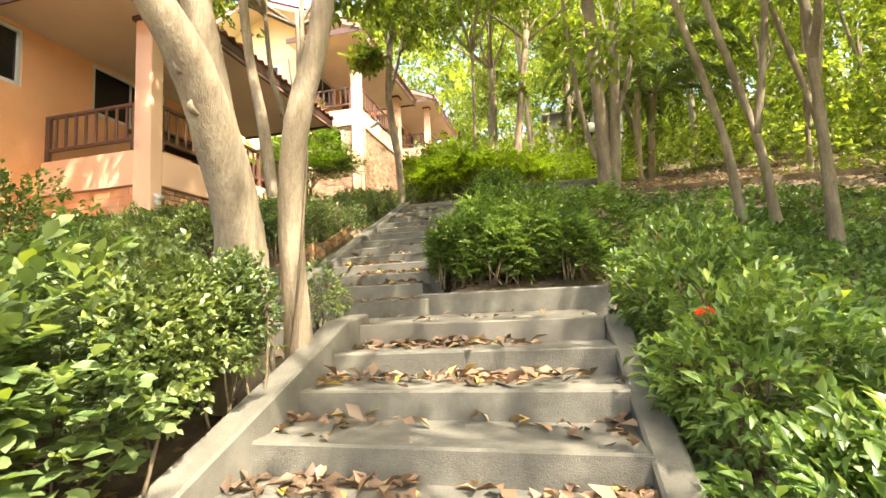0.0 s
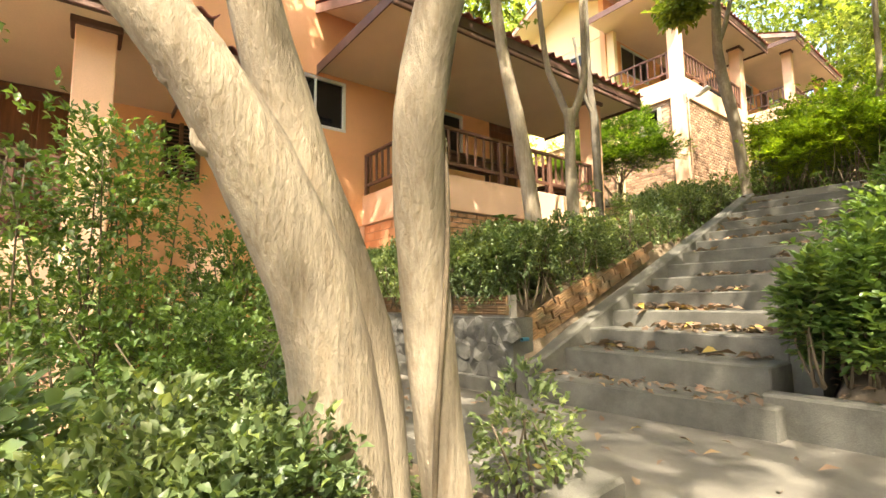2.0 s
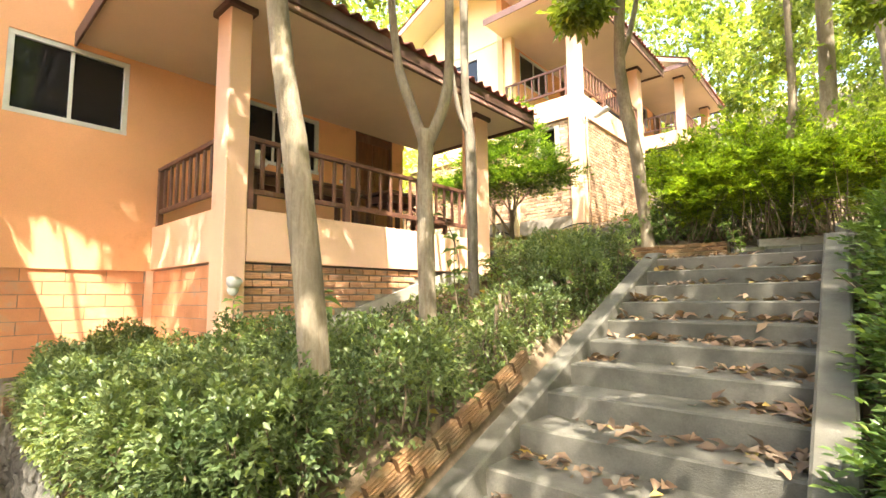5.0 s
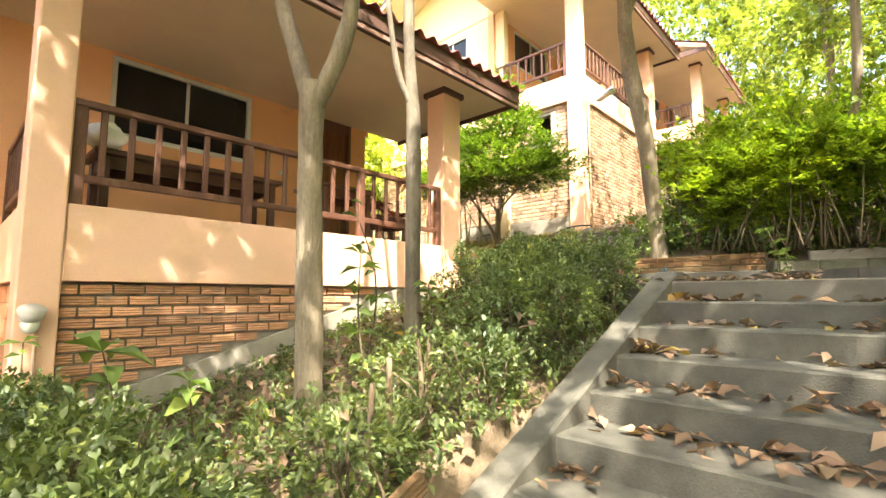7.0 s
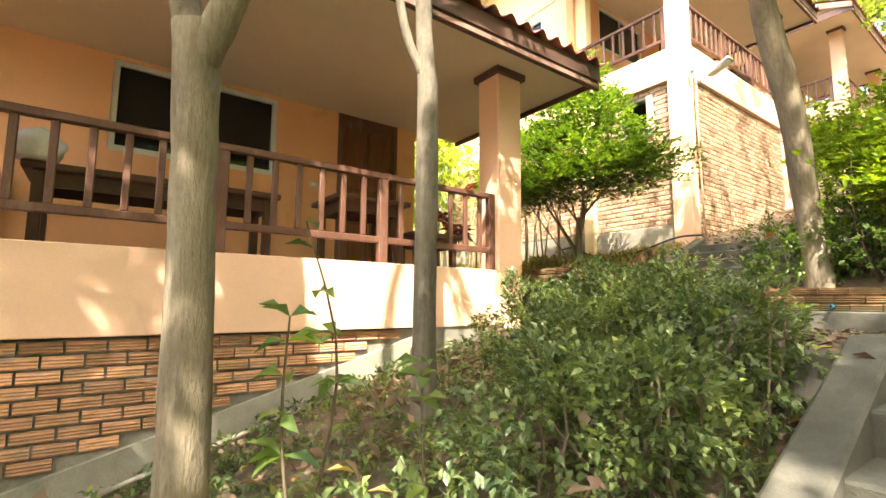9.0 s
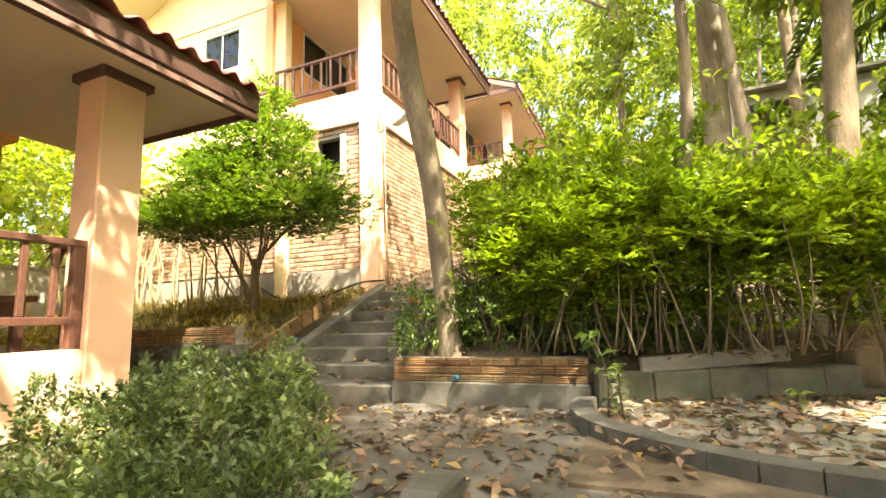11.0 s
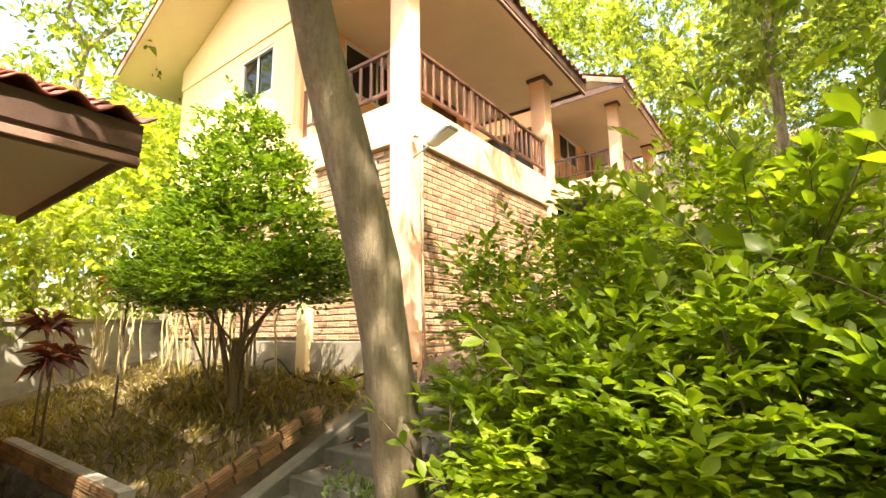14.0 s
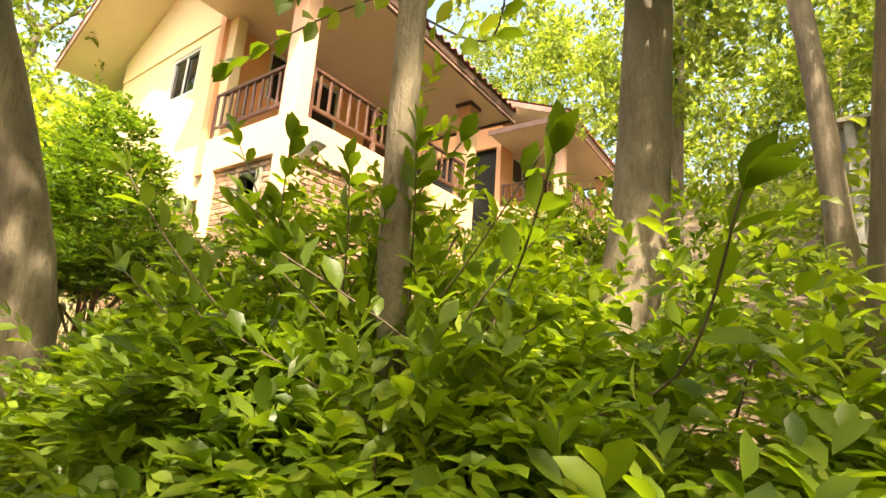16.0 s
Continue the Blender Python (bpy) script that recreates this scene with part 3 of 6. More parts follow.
def brick_face(parent, origin, along, length, height, w, h, gap, material, name="brick", joined=False, low=None, grooves=3, depth=0.018, skip=None):
    """Bricks on a wall's face: origin is its lower corner, along its direction; the face looks to the right of along."""
    al = Vector(along).normalized()
    turn = Matrix((al, Vector((0, 0, 1)).cross(al), (0, 0, 1))).transposed().to_4x4()
    pts = [s for s in spots(length, height, w, h, gap, low) if not (skip and skip(s[0], s[1]))]
    r = np.random.default_rng(11)
    if joined:
        me = brick_mesh("tmp", w, h, depth, material, grooves)
        vv = np.array([v.co[:] for v in me.vertices])
        polys = [tuple(p.vertices) for p in me.polygons]
        bm = bmesh.new()
        for u, z, f in pts:
            m = Matrix.Translation(Vector(origin) + al * u + Vector((0, 0, z))) @ turn
            bv = [bm.verts.new(m @ Vector((c[0] * f, c[1] + r.uniform(-0.002, 0.002), c[2]))) for c in vv]
            for p in polys:
                bm.faces.new([bv[i] for i in p])
        bpy.data.meshes.remove(me)
        return tagged(part(name, bm, material, parent), kind="stuff")
    me = brick_mesh(name, w, h, depth, material, grooves)
    for u, z, f in pts:
        ob = new(name, me)
        ob.matrix_basis = Matrix.Translation(Vector(origin) + al * u + Vector((0, 0, z))) @ turn @ Matrix.Diagonal((f, 1 + r.uniform(-0.12, 0.12), 1, 1))
        attach(ob, parent)


# ---- houses ----
def roof_tiles(parent, x_low, z_low, x_high, z_high, y0, y1, pitch=0.23, row=0.30):
    """S-shaped clay tiles laid in rows up the slope; every tile is a curved piece of its own."""
    L = math.hypot(x_high - x_low, z_high - z_low)
    ux, uz = (x_high - x_low) / L, (z_high - z_low) / L
    nxv, nzv = -uz, ux
    if nzv < 0:
        nxv, nzv = -nxv, -nzv
    n_row, n_col = max(1, int(L / row)), max(1, int((y1 - y0) / pitch))
    row, pitch = L / n_row, (y1 - y0) / n_col
    seg = 6
    verts, faces = [], []
    for i in range(n_row):
        for j in range(n_col):
            b = len(verts)
            for e in (0, 1):
                s = (i + e * 1.12) * row
                lift = 0.045 if e == 0 else 0.012
                for layer in (0, 1):
                    for k in range(seg + 1):
                        u = k / seg
                        h = lift + 0.035 * math.cos(u * 2 * math.pi - 0.9) - layer * 0.016
                        verts.append((x_low + ux * s + nxv * h, y0 + (j + u) * pitch, z_low + uz * s + nzv * h))
            r = seg + 1
            for k in range(seg):
                faces += [(b + k, b + k + 1, b + 2 * r + k + 1, b + 2 * r + k), (b + r + k, b + k, b + k, b + r + k)][:1]
                faces.append((b + r + k, b + r + k + 1, b + k + 1, b + k))
                faces.append((b + r + k + 1, b + r + k, b + 3 * r + k, b + 3 * r + k + 1))
    return raw("roof_tiles", verts, faces, TILE, parent, "weathered red clay roof tiles")


def window(parent, axis, plane, a0, a1, z0, z1, out, panes=2, frame=0.062, name="window"):
    """A sliding aluminium window lying in a wall; out is +1 or -1, the way that it faces."""
    def bx(u0, u1, w0, w1, d0, d1, bev=0.004):
        p, q = sorted((plane + out * d0, plane + out * d1))
        return box(p, q, u0, u1, w0, w1, bev) if axis == "x" else box(u0, u1, p, q, w0, w1, bev)
    w = part(name, bx(a0, a1, z1 - frame, z1, -0.03, 0.035), ALU, parent, "pale aluminium sliding window with dark glass")
    part("window_sill", bx(a0, a1, z0, z0 + frame, -0.03, 0.05), ALU, w)
    part("jamb", bx(a0, a0 + frame, z0 + frame, z1 - frame, -0.03, 0.035), ALU, w)
    part("jamb", bx(a1 - frame, a1, z0 + frame, z1 - frame, -0.03, 0.035), ALU, w)
    for k in range(panes):
        u0 = a0 + frame + (a1 - a0 - 2 * frame) * k / panes
        u1 = a0 + frame + (a1 - a0 - 2 * frame) * (k + 1) / panes
        part("pane", bx(u0, u1, z0 + frame, z1 - frame, -0.015 - 0.012 * k, -0.007 - 0.012 * k, 0), GLASS, w)
        if k:
            part("mullion", bx(u0 - 0.02, u0 + 0.02, z0 + frame, z1 - frame, -0.01, 0.02), ALU, w)
    return w


def wall_x(parent, x, y0, y1, z0, z1, holes, material, thick=0.18, name="wall"):
    """A wall across x (thickness going to -x) with holes (y0, y1, z0, z1) cut through."""
    return wall_cut(parent, lambda u0, u1, w0, w1, bm: box(x - thick, x, u0, u1, w0, w1, 0, bm), y0, y1, z0, z1, holes, material, name)


def wall_y(parent, y, x0, x1, z0, z1, holes, material, thick=0.18, name="wall"):
    """A wall across y (thickness going to +y) with holes (x0, x1, z0, z1) cut through."""
    return wall_cut(parent, lambda u0, u1, w0, w1, bm: box(u0, u1, y, y + thick, w0, w1, 0, bm), x0, x1, z0, z1, holes, material, name)


def wall_cut(parent, put, a0, a1, z0, z1, holes, material, name):
    bm = bmesh.new()
    us = sorted({a0, a1, *[h[0] for h in holes], *[h[1] for h in holes]})
    ws = sorted({z0, z1, *[h[2] for h in holes], *[h[3] for h in holes]})
    for u0, u1 in zip(us, us[1:]):
        for w0, w1 in zip(ws, ws[1:]):
            if not any(h[0] <= (u0 + u1) / 2 <= h[1] and h[2] <= (w0 + w1) / 2 <= h[3] for h in holes):
                put(u0, u1, w0, w1, bm)
    bmesh.ops.remove_doubles(bm, verts=bm.verts[:], dist=0.0005)
    seen = {}
    for f in bm.faces:
        seen.setdefault(frozenset(v.index for v in f.verts), []).append(f)
    bmesh.ops.delete(bm, geom=[f for fs in seen.values() if len(fs) > 1 for f in fs], context="FACES")
    return part(name, bm, material, parent)


def column(parent, x0, x1, y0, y1, z0, z1):
    c = part("column", box(x0, x1, y0, y1, z0, z1, 0.012), PEACH, parent, "square peach rendered column")
    part("cap", box(x0 - 0.045, x1 + 0.045, y0 - 0.045, y1 + 0.045, z1 - 0.075, z1 + 0.01, 0.01), FASCIA, c)
    return c


def railing(name, start, along, length, posts, z0, z1, label):
    """A dark wooden porch railing: rails, posts and balusters, each a piece."""
    t = thing(name, start, label, "railing", "porch railings")
    al = Vector(along)
    side = Vector((0, 0, 1)).cross(al)

    def piece(nm, u0, u1, w0, w1, th):
        p = Vector(start)
        a, b = p + al * u0 - side * th / 2, p + al * u1 + side * th / 2
        return part(nm, box(min(a.x, b.x), max(a.x, b.x), min(a.y, b.y), max(a.y, b.y), w0, w1, 0.006), WOOD, t)
    h = z1 - z0
    piece("top_rail", 0, length, z1 - 0.055, z1, 0.075)
    piece("bottom_rail", 0, length, z0 + h * 0.22, z0 + h * 0.22 + 0.06, 0.05)
    edges = np.linspace(0, length, posts)
    for k, u in enumerate(edges):
        u = min(max(u, 0.045), length - 0.045)
        piece("post", u - 0.045, u + 0.045, z0, z1 - 0.056, 0.07)
    for a, b in zip(edges, edges[1:]):
        n = max(2, round((b - a) / 0.21))
        for k in range(1, n):
            u = a + (b - a) * k / n
            piece("baluster", u - 0.024, u + 0.024, z0 + h * 0.22 + 0.061, z1 - 0.056, 0.035)
    return t


def door(parent, x, y0, y1, z0, z1):
    """A carved wooden door in its frame, in a wall that faces +x."""
    d = part("door", box(x - 0.06, x - 0.015, y0 + 0.06, y1 - 0.06, z0, z1 - 0.07, 0.004), DOORWOOD, parent, "carved dark red wooden door")
    for a, b in ((y0, y0 + 0.06), (y1 - 0.06, y1)):
        part("door_frame", box(x - 0.1, x + 0.03, a, b, z0, z1, 0.005), WOOD, d)
    part("door_frame", box(x - 0.1, x + 0.03, y0 + 0.06, y1 - 0.06, z1 - 0.07, z1, 0.005), WOOD, d)
    w = (y1 - y0 - 0.12)
    for r0, r1 in ((0.06, 0.34), (0.38, 0.50), (0.54, 0.92)):
        for c in (0, 1):
            a = y0 + 0.06 + w * (0.09 + 0.44 * c)
            part("panel", box(x - 0.02, x + 0.002, a, a + w * 0.38, z0 + (z1 - z0) * r0, z0 + (z1 - z0) * r1, 0.012), DOORWOOD, d)
    bm = bmesh.new()
    prof = [(y0 + 0.07, z1 - 0.12)] + [(y0 + 0.06 + w * k / 12, z1 - 0.16 + 0.085 * math.sin(math.pi * k / 12)) for k in range(13)] + [(y1 - 0.07, z1 - 0.12)]
    part("lintel_carving", slab([(x + 0.012, a, b) for a, b in [(y0 + 0.06, z1 - 0.25)] + prof[1:-1] + [(y1 - 0.06, z1 - 0.25)]], 0.03, (1, 0, 0)), WOOD, d)
    bm.free()
    knob = bmesh.new()
    bmesh.ops.create_uvsphere(knob, u_segments=10, v_segments=6, radius=0.03, matrix=Matrix.Translation((x + 0.03, y0 + 0.14, z0 + (z1 - z0) * 0.45)))
    part("door_handle", knob, STEEL, d, smooth=True)
    return d


WALL_X, FRONT_X = -8.86, -6.53


def porch_house(name, oy, oz, ground_low, label, y_south, y_north, lower="post", wall_mat=None, detail=True, gable_mat=None):
    """A house with a raised porch, laid out from the middle one: oy and oz shift it."""
    h = thing(name, (-9.5, 9 + oy, 3.4 + oz), label, "house", "row of houses")
    Y, Z = (lambda v: v + oy), (lambda v: v + oz)
    m = wall_mat or ORANGE
    floor_z, band0, band1, rail1, soff = Z(3.96), Z(3.474), Z(4.067), Z(4.917), Z(6.40)
    wy0, wy1 = y_south, Y(11.37)
    holes = [(Y(4.93), Y(6.18), Z(5.30), Z(6.325)), (Y(7.45), Y(9.23), Z(5.33), Z(6.36)), (Y(10.08), Y(11.05), floor_z, Z(6.47))]
    holes = [q for q in holes if q[0] > wy0]
    wall_x(h, WALL_X, wy0, wy1, band0 - 0.02, Z(8.3), holes, m)
    for q in holes[:-1]:
        window(h, "x", WALL_X - 0.05, *q, 1)
    door(h, WALL_X - 0.02, *holes[-1])
    # solid near-black block in place of an unlit interior, no real wall
    part("inner_wall", box(-13.2, WALL_X - 0.35, wy0 + 0.3, wy1 - 0.3, ground_low, Z(8.2)), ROOM_SHADE, h)
    wall_y(h, wy1 - 0.18, -13.3, WALL_X - 0.182, ground_low, Z(7.6), [], m, 0.18)
    # porch deck and band
    part("porch_floor", box(WALL_X + 0.005, FRONT_X - 0.17, Y(6.69), Y(11.2), band0 + 0.1, floor_z), CONCRETE, h)
    part("band", box(FRONT_X - 0.165, FRONT_X - 0.01, Y(6.79), Y(10.99), band0, band1, 0.006), PEACH, h)
    part("band", box(WALL_X + 0.004, FRONT_X - 0.345, Y(6.545), Y(6.685), band0, band1, 0.006), PEACH, h)
    part("band", box(WALL_X + 0.004, FRONT_X - 0.345, Y(11.21), Y(11.345), band0, band1 - 0.09, 0.006), PEACH, h)
    column(h, FRONT_X - 0.34, FRONT_X, Y(6.53), Y(6.785), ground_low, soff)
    column(h, FRONT_X - 0.34, FRONT_X, Y(10.995), Y(11.36), ground_low, soff)
    # roof over the porch
    ex, ey0, ey1 = -6.04, Y(5.55), Y(12.2)
    part("soffit", box(WALL_X + 0.003, ex - 0.03, ey0 + 0.03, ey1 - 0.03, soff, soff + 0.025), SOFFIT, h)
    part("fascia", box(ex - 0.03, ex, ey0, ey1, soff - 0.13, soff + 0.12, 0.005), FASCIA, h)
    part("fascia", box(ex + 0.001, ex + 0.022, ey0, ey1, soff - 0.03, soff + 0.155, 0.005), FASCIA, h)
    part("fascia_trim", box(ex + 0.001, ex + 0.02, ey0, ey1, soff - 0.115, soff - 0.06, 0.004), FASCIA_PAINT, h)
    for y in (ey0, ey1 - 0.03):
        part("fascia", box(WALL_X + 0.003, ex - 0.031, y, y + 0.03, soff - 0.07, soff + 0.12, 0.005), FASCIA, h)
    ridge = -10.3
    zr = soff + 0.16 + (ex - ridge) * 0.42
    roof_tiles(h, ex + 0.06, soff + 0.15, ridge, zr, ey0 - 0.05, ey1 + 0.05)
    if detail:
        roof_tiles(h, -14.2, soff + 0.2, ridge, zr, ey0 - 0.05, ey1 + 0.05)
    part("roof_deck", slab([(ex, ey0, soff + 0.13), (ex, ey1, soff + 0.13), (ridge, ey1, zr - 0.03), (ridge, ey0, zr - 0.03)], 0.05), SOFFIT, h)
    part("roof_deck", slab([(-14.2, ey0, soff + 0.17), (ridge, ey0, zr - 0.03), (ridge, ey1, zr - 0.03), (-14.2, ey1, soff + 0.17)], 0.05), SOFFIT, h)
    part("ridge_tiles", tube_bm([(ridge, y, zr + 0.02) for y in np.arange(ey0, ey1, 0.3)], 0.09), TILE, h)
    for y in (ey0 + 1.02, ey1 - 0.75):
        part("gable_wall", slab([(WALL_X - 0.2, y, soff), (WALL_X - 0.2, y, soff + 0.1 + (ex - WALL_X) * 0.42), (ridge, y, zr - 0.08), (-13.3, y, soff + 0.5), (-13.3, y, soff)], 0.15, (0, -1, 0)), gable_mat or m, h)
    for y in (ey0 - 0.01, ey1 - 0.02):
        part("verge_board", slab([(ex, y, soff + 0.0), (ex, y, soff + 0.17), (ridge, y, zr), (-14.2, y, soff + 0.2), (-14.2, y, soff + 0.04), (ridge, y, zr - 0.18)], 0.03, (0, 1, 0)), FASCIA_PAINT, h)
    railing("porch_railing", (FRONT_X - 0.085, Y(6.79), band1), (0, 1, 0), 4.2, 4, band1, rail1, "dark brown wooden porch railing with upright bars")
    railing("porch_railing", (WALL_X + 0.02, Y(6.615), band1), (1, 0, 0), FRONT_X - 0.35 - WALL_X - 0.02, 2, band1, rail1, "dark brown wooden side railing of the porch")
    return h


def tube_bm(path, r, sides=8):
    bm = bmesh.new()
    vs, fs = tube_arrays(path, [r] * len(path), sides)
    bv = [bm.verts.new(v) for v in vs]
    for f in fs:
        f = f[:3] if f[2] == f[3] else f
        bm.faces.new([bv[i] for i in f])
    return bm


def niche(parent, x0, x1, y0, y1, z0, z1):
    part("backing", box(x0, x1, y0, y1, z0, z1), MORTAR, parent)


house_middle = porch_house("house", 0, 0, 2.0, "orange rendered house with raised porch and tiled roof", 3.25, 11.4)
house_lower = porch_house("house", -9.0, -1.42, 0.2, "orange rendered house with a porch behind bushes", -6.0, 2.4)
house_upper = porch_house("house", 8.9, 4.24, 4.5, "two-storey orange house with brick-faced lower storey", 15.42, 20.3, gable_mat=ORANGE_LIT)
house_far = porch_house("house", 19.1, 6.0, 6.4, "far orange house with red tiled roof", 25.6, 30.5, detail=False)

# lower storey of the middle house: block wall under the window, brick under the porch
wall_x(house_middle, WALL_X, 3.25, 4.56, 1.4, 3.453, [(3.55, 4.26, 1.5, 2.0)], ORANGE)
part("backing", box(WALL_X - 0.2, WALL_X - 0.05, 4.56, 6.6, 2.1, 3.455), MORTAR, house_middle)
part("backing", box(WALL_X - 0.2, WALL_X - 0.05, 3.5, 4.3, 1.45, 2.05), MORTAR, house_middle)
part("plinth", box(WALL_X - 0.2, WALL_X + 0.03, 4.56, 6.6, 1.5, 2.13, 0.01), PLINTH, house_middle)
part("pilaster", box(WALL_X - 0.04, WALL_X + 0.01, 6.50, 6.60, 2.1, 3.46), PEACH, house_middle)
part("backing", box(WALL_X + 0.02, FRONT_X - 0.36, 6.60, 6.68, 2.0, 3.46), MORTAR, house_middle)
part("backing", box(FRONT_X - 0.2, FRONT_X - 0.085, 6.80, 10.98, 2.0, 3.46), MORTAR, house_middle)
part("plinth", slab([(FRONT_X - 0.03, 6.79, 2.50), (FRONT_X - 0.03, 8.6, 3.00), (FRONT_X - 0.03, 10.2, 3.47), (FRONT_X - 0.03, 10.9, 3.47), (FRONT_X - 0.03, 10.9, 2.6), (FRONT_X - 0.03, 6.79, 1.9)], 0.12, (1, 0, 0)), PLINTH, house_middle)
part("porch_wall", box(-7.7, -6.9, 3.3, 3.62, 1.35, 2.68, 0.01), PEACH, house_middle)
# brick under the porch of the lower house
part("backing", box(FRONT_X - 0.2, FRONT_X - 0.085, -2.2, 1.99, 0.3, 2.04), MORTAR, house_lower)
part("plinth", box(FRONT_X - 0.2, FRONT_X - 0.05, -2.2, 1.99, 0.2, 0.9, 0.01), PLINTH, house_lower)
# lower storey of the upper house
wall_y(house_upper, 15.55, -8.5, -6.86, 4.4, 7.70, [(-7.85, -7.32, 6.88, 7.55)], MORTAR, 0.15)
part("backing", box(-6.78, -6.62, 15.67, 19.9, 4.4, 7.70), MORTAR, house_upper)
part("plinth", box(-8.5, -6.86, 15.49, 15.55, 4.3, 5.10, 0.01), PLINTH, house_upper)
part("plinth", box(-13.2, -8.7, 15.40, 15.5, 4.3, 5.10, 0.01), PLINTH, house_upper)
# south-facing pilaster and wall wear the sunlit tone of the orange render
part("pilaster", box(-8.7, -8.48, 15.40, 15.58, 4.4, 7.71, 0.01), ORANGE_LIT, house_upper)
wall_y(house_upper, 15.5, -13.3, -8.60, 7.3, 10.64, [(-10.9, -9.8, 9.50, 10.46)], ORANGE_LIT)
window(house_upper, "y", 15.55, -10.9, -9.8, 9.50, 10.46, -1)
wall_y(house_upper, 15.6, -13.3, -8.70, 4.4, 7.3, [], MORTAR, 0.1)
# near-black box paints the shade seen through the small open window
part("dark_room", box(-8.3, -6.95, 15.9, 17.2, 6.2, 7.65), ROOM_SHADE, house_upper)
part("window_reveal", box(-7.88, -7.85, 15.5, 15.7, 6.85, 7.58), PLINTH, house_upper)
part("window_reveal", box(-7.32, -7.20, 15.5, 15.7, 6.85, 7.58), PLINTH, house_upper)
part("window_sill", box(-7.9, -7.2, 15.48, 15.7, 6.80, 6.88, 0.008), PLINTH, house_upper)

# small red roof between the two lower houses
lean_to = thing("lean_to_roof", (-7.6, 3.6, 5.2), "small red tiled lean-to roof between the houses", "roof", kind="structure")
roof_tiles(lean_to, -6.9, 5.28, -8.8, 5.95, 2.4, 4.25)
part("fascia", box(-6.98, -6.94, 2.4, 4.25, 5.12, 5.27, 0.005), FASCIA_PAINT, lean_to)
part("fascia", slab([(-6.98, 4.2, 5.1), (-6.98, 4.2, 5.26), (-8.8, 4.2, 5.9), (-8.8, 4.2, 5.74)], 0.04, (0, 1, 0)), FASCIA, lean_to)
part("soffit", slab([(-6.98, 2.4, 5.13), (-6.98, 4.2, 5.13), (-8.8, 4.2, 5.75), (-8.8, 2.4, 5.75)], 0.02), SOFFIT, lean_to)
tagged(part("wall_link", box(-9.0, -8.85, 2.35, 3.25, 1.0, 6.6), ORANGE), "orange rendered wall between two houses", "wall", kind="structure")

# brick planter at the upper landing, kerb, paving and low garden wall
planter = thing("planter_wall_upper", (-3.8, 12.5, 3.5), "grooved brick planter wall on a concrete footing", "wall", kind="structure")
part("footing", box(-4.69, -2.95, 12.50, 12.72, 3.3, 3.66, 0.012), CONCRETE, planter)
part("backing", box(-4.66, -2.97, 12.55, 12.70, 3.65, 3.86), MORTAR, planter)
tagged(part("garden_bed", slab([(-4.66, 12.7, 3.84), (-2.95, 12.7, 3.80), (-1.5, 13.22, 3.78), (0.0, 13.72, 3.80), (2.0, 14.25, 3.84), (6, 15.1, 3.95), (6, 17, 4.4), (-4.66, 16, 4.72)], 0.3), SOIL), "soil bed under dry leaves and bushes", "soil", kind="structure")
garden_wall = thing("garden_wall_low", (-0.5, 13.0, 3.5), "low mossy concrete block wall along the paving", "wall", kind="structure")
for i in range(18):
    u = i * 0.42
    x, y = -2.92 + u * 0.93, 12.52 + u * 0.36 - 0.012 * u * u
    m = Matrix.Translation((x + 0.2, y + 0.08, 3.62 + 0.006 * (i % 3))) @ Matrix.Rotation(0.36 - 0.02 * i, 4, "Z")
    bm = box(-0.205, 0.205, -0.07, 0.07, -0.2, 0.13, 0.012)
    bm.transform(m)
    part("block", bm, MOSSY, garden_wall)
bm = box(-0.6, 0.6, -0.025, 0.025, -0.06, 0.06, 0.006)
bm.transform(Matrix.Translation((-2.05, 12.88, 3.82)) @ Matrix.Rotation(0.46, 4, "Z") @ Matrix.Rotation(-0.04, 4, "Y"))
tagged(part("plank", bm, PLANK), "weathered grey board lying on the low wall", "plank")
kerb_path = smooth_path([(-2.98, 12.45), (-2.99, 12.1), (-2.86, 11.7), (-2.55, 11.35), (-2.1, 11.05), (-1.6, 10.9)], 15)
kerb = thing("kerb", (-2.6, 11.5, 3.48), "curved grey concrete kerb of the paved yard", "kerb", kind="structure")
for a, b in zip(kerb_path, kerb_path[1:]):
    d = Vector((b[0] - a[0], b[1] - a[1], 0))
    n = Vector((-d.y, d.x, 0)).normalized() * 0.07
    c = [Vector((*a, 3.585)) + n, Vector((*b, 3.585)) + n, Vector((*b, 3.585)) - n, Vector((*a, 3.585)) - n]
    bm = slab(c, 0.3)
    part("kerb_stone", bm, CONCRETE, kerb)
corner = thing("stair_head_wall", (-1.6, 10.9, 3.5), "broken concrete parapet beside the yard", "wall", kind="structure")
part("parapet", box(-1.66, 1.0, 10.62, 10.84, 3.2, 3.78, 0.02), CONCRETE, corner)
bm = box(-1.72, -1.50, 10.52, 11.30, 3.2, 3.66, 0.02)
for v in bm.verts:
    if v.co.y > 11 and v.co.z > 3.5:
        v.co.z -= 0.13
part("parapet", bm, CONCRETE, corner)
tagged(part("paved_yard_base", box(-2.9, 6.0, 10.8, 14.0, 3.1, 3.50), SOIL), "soil under the grass paving", "ground", kind="structure")

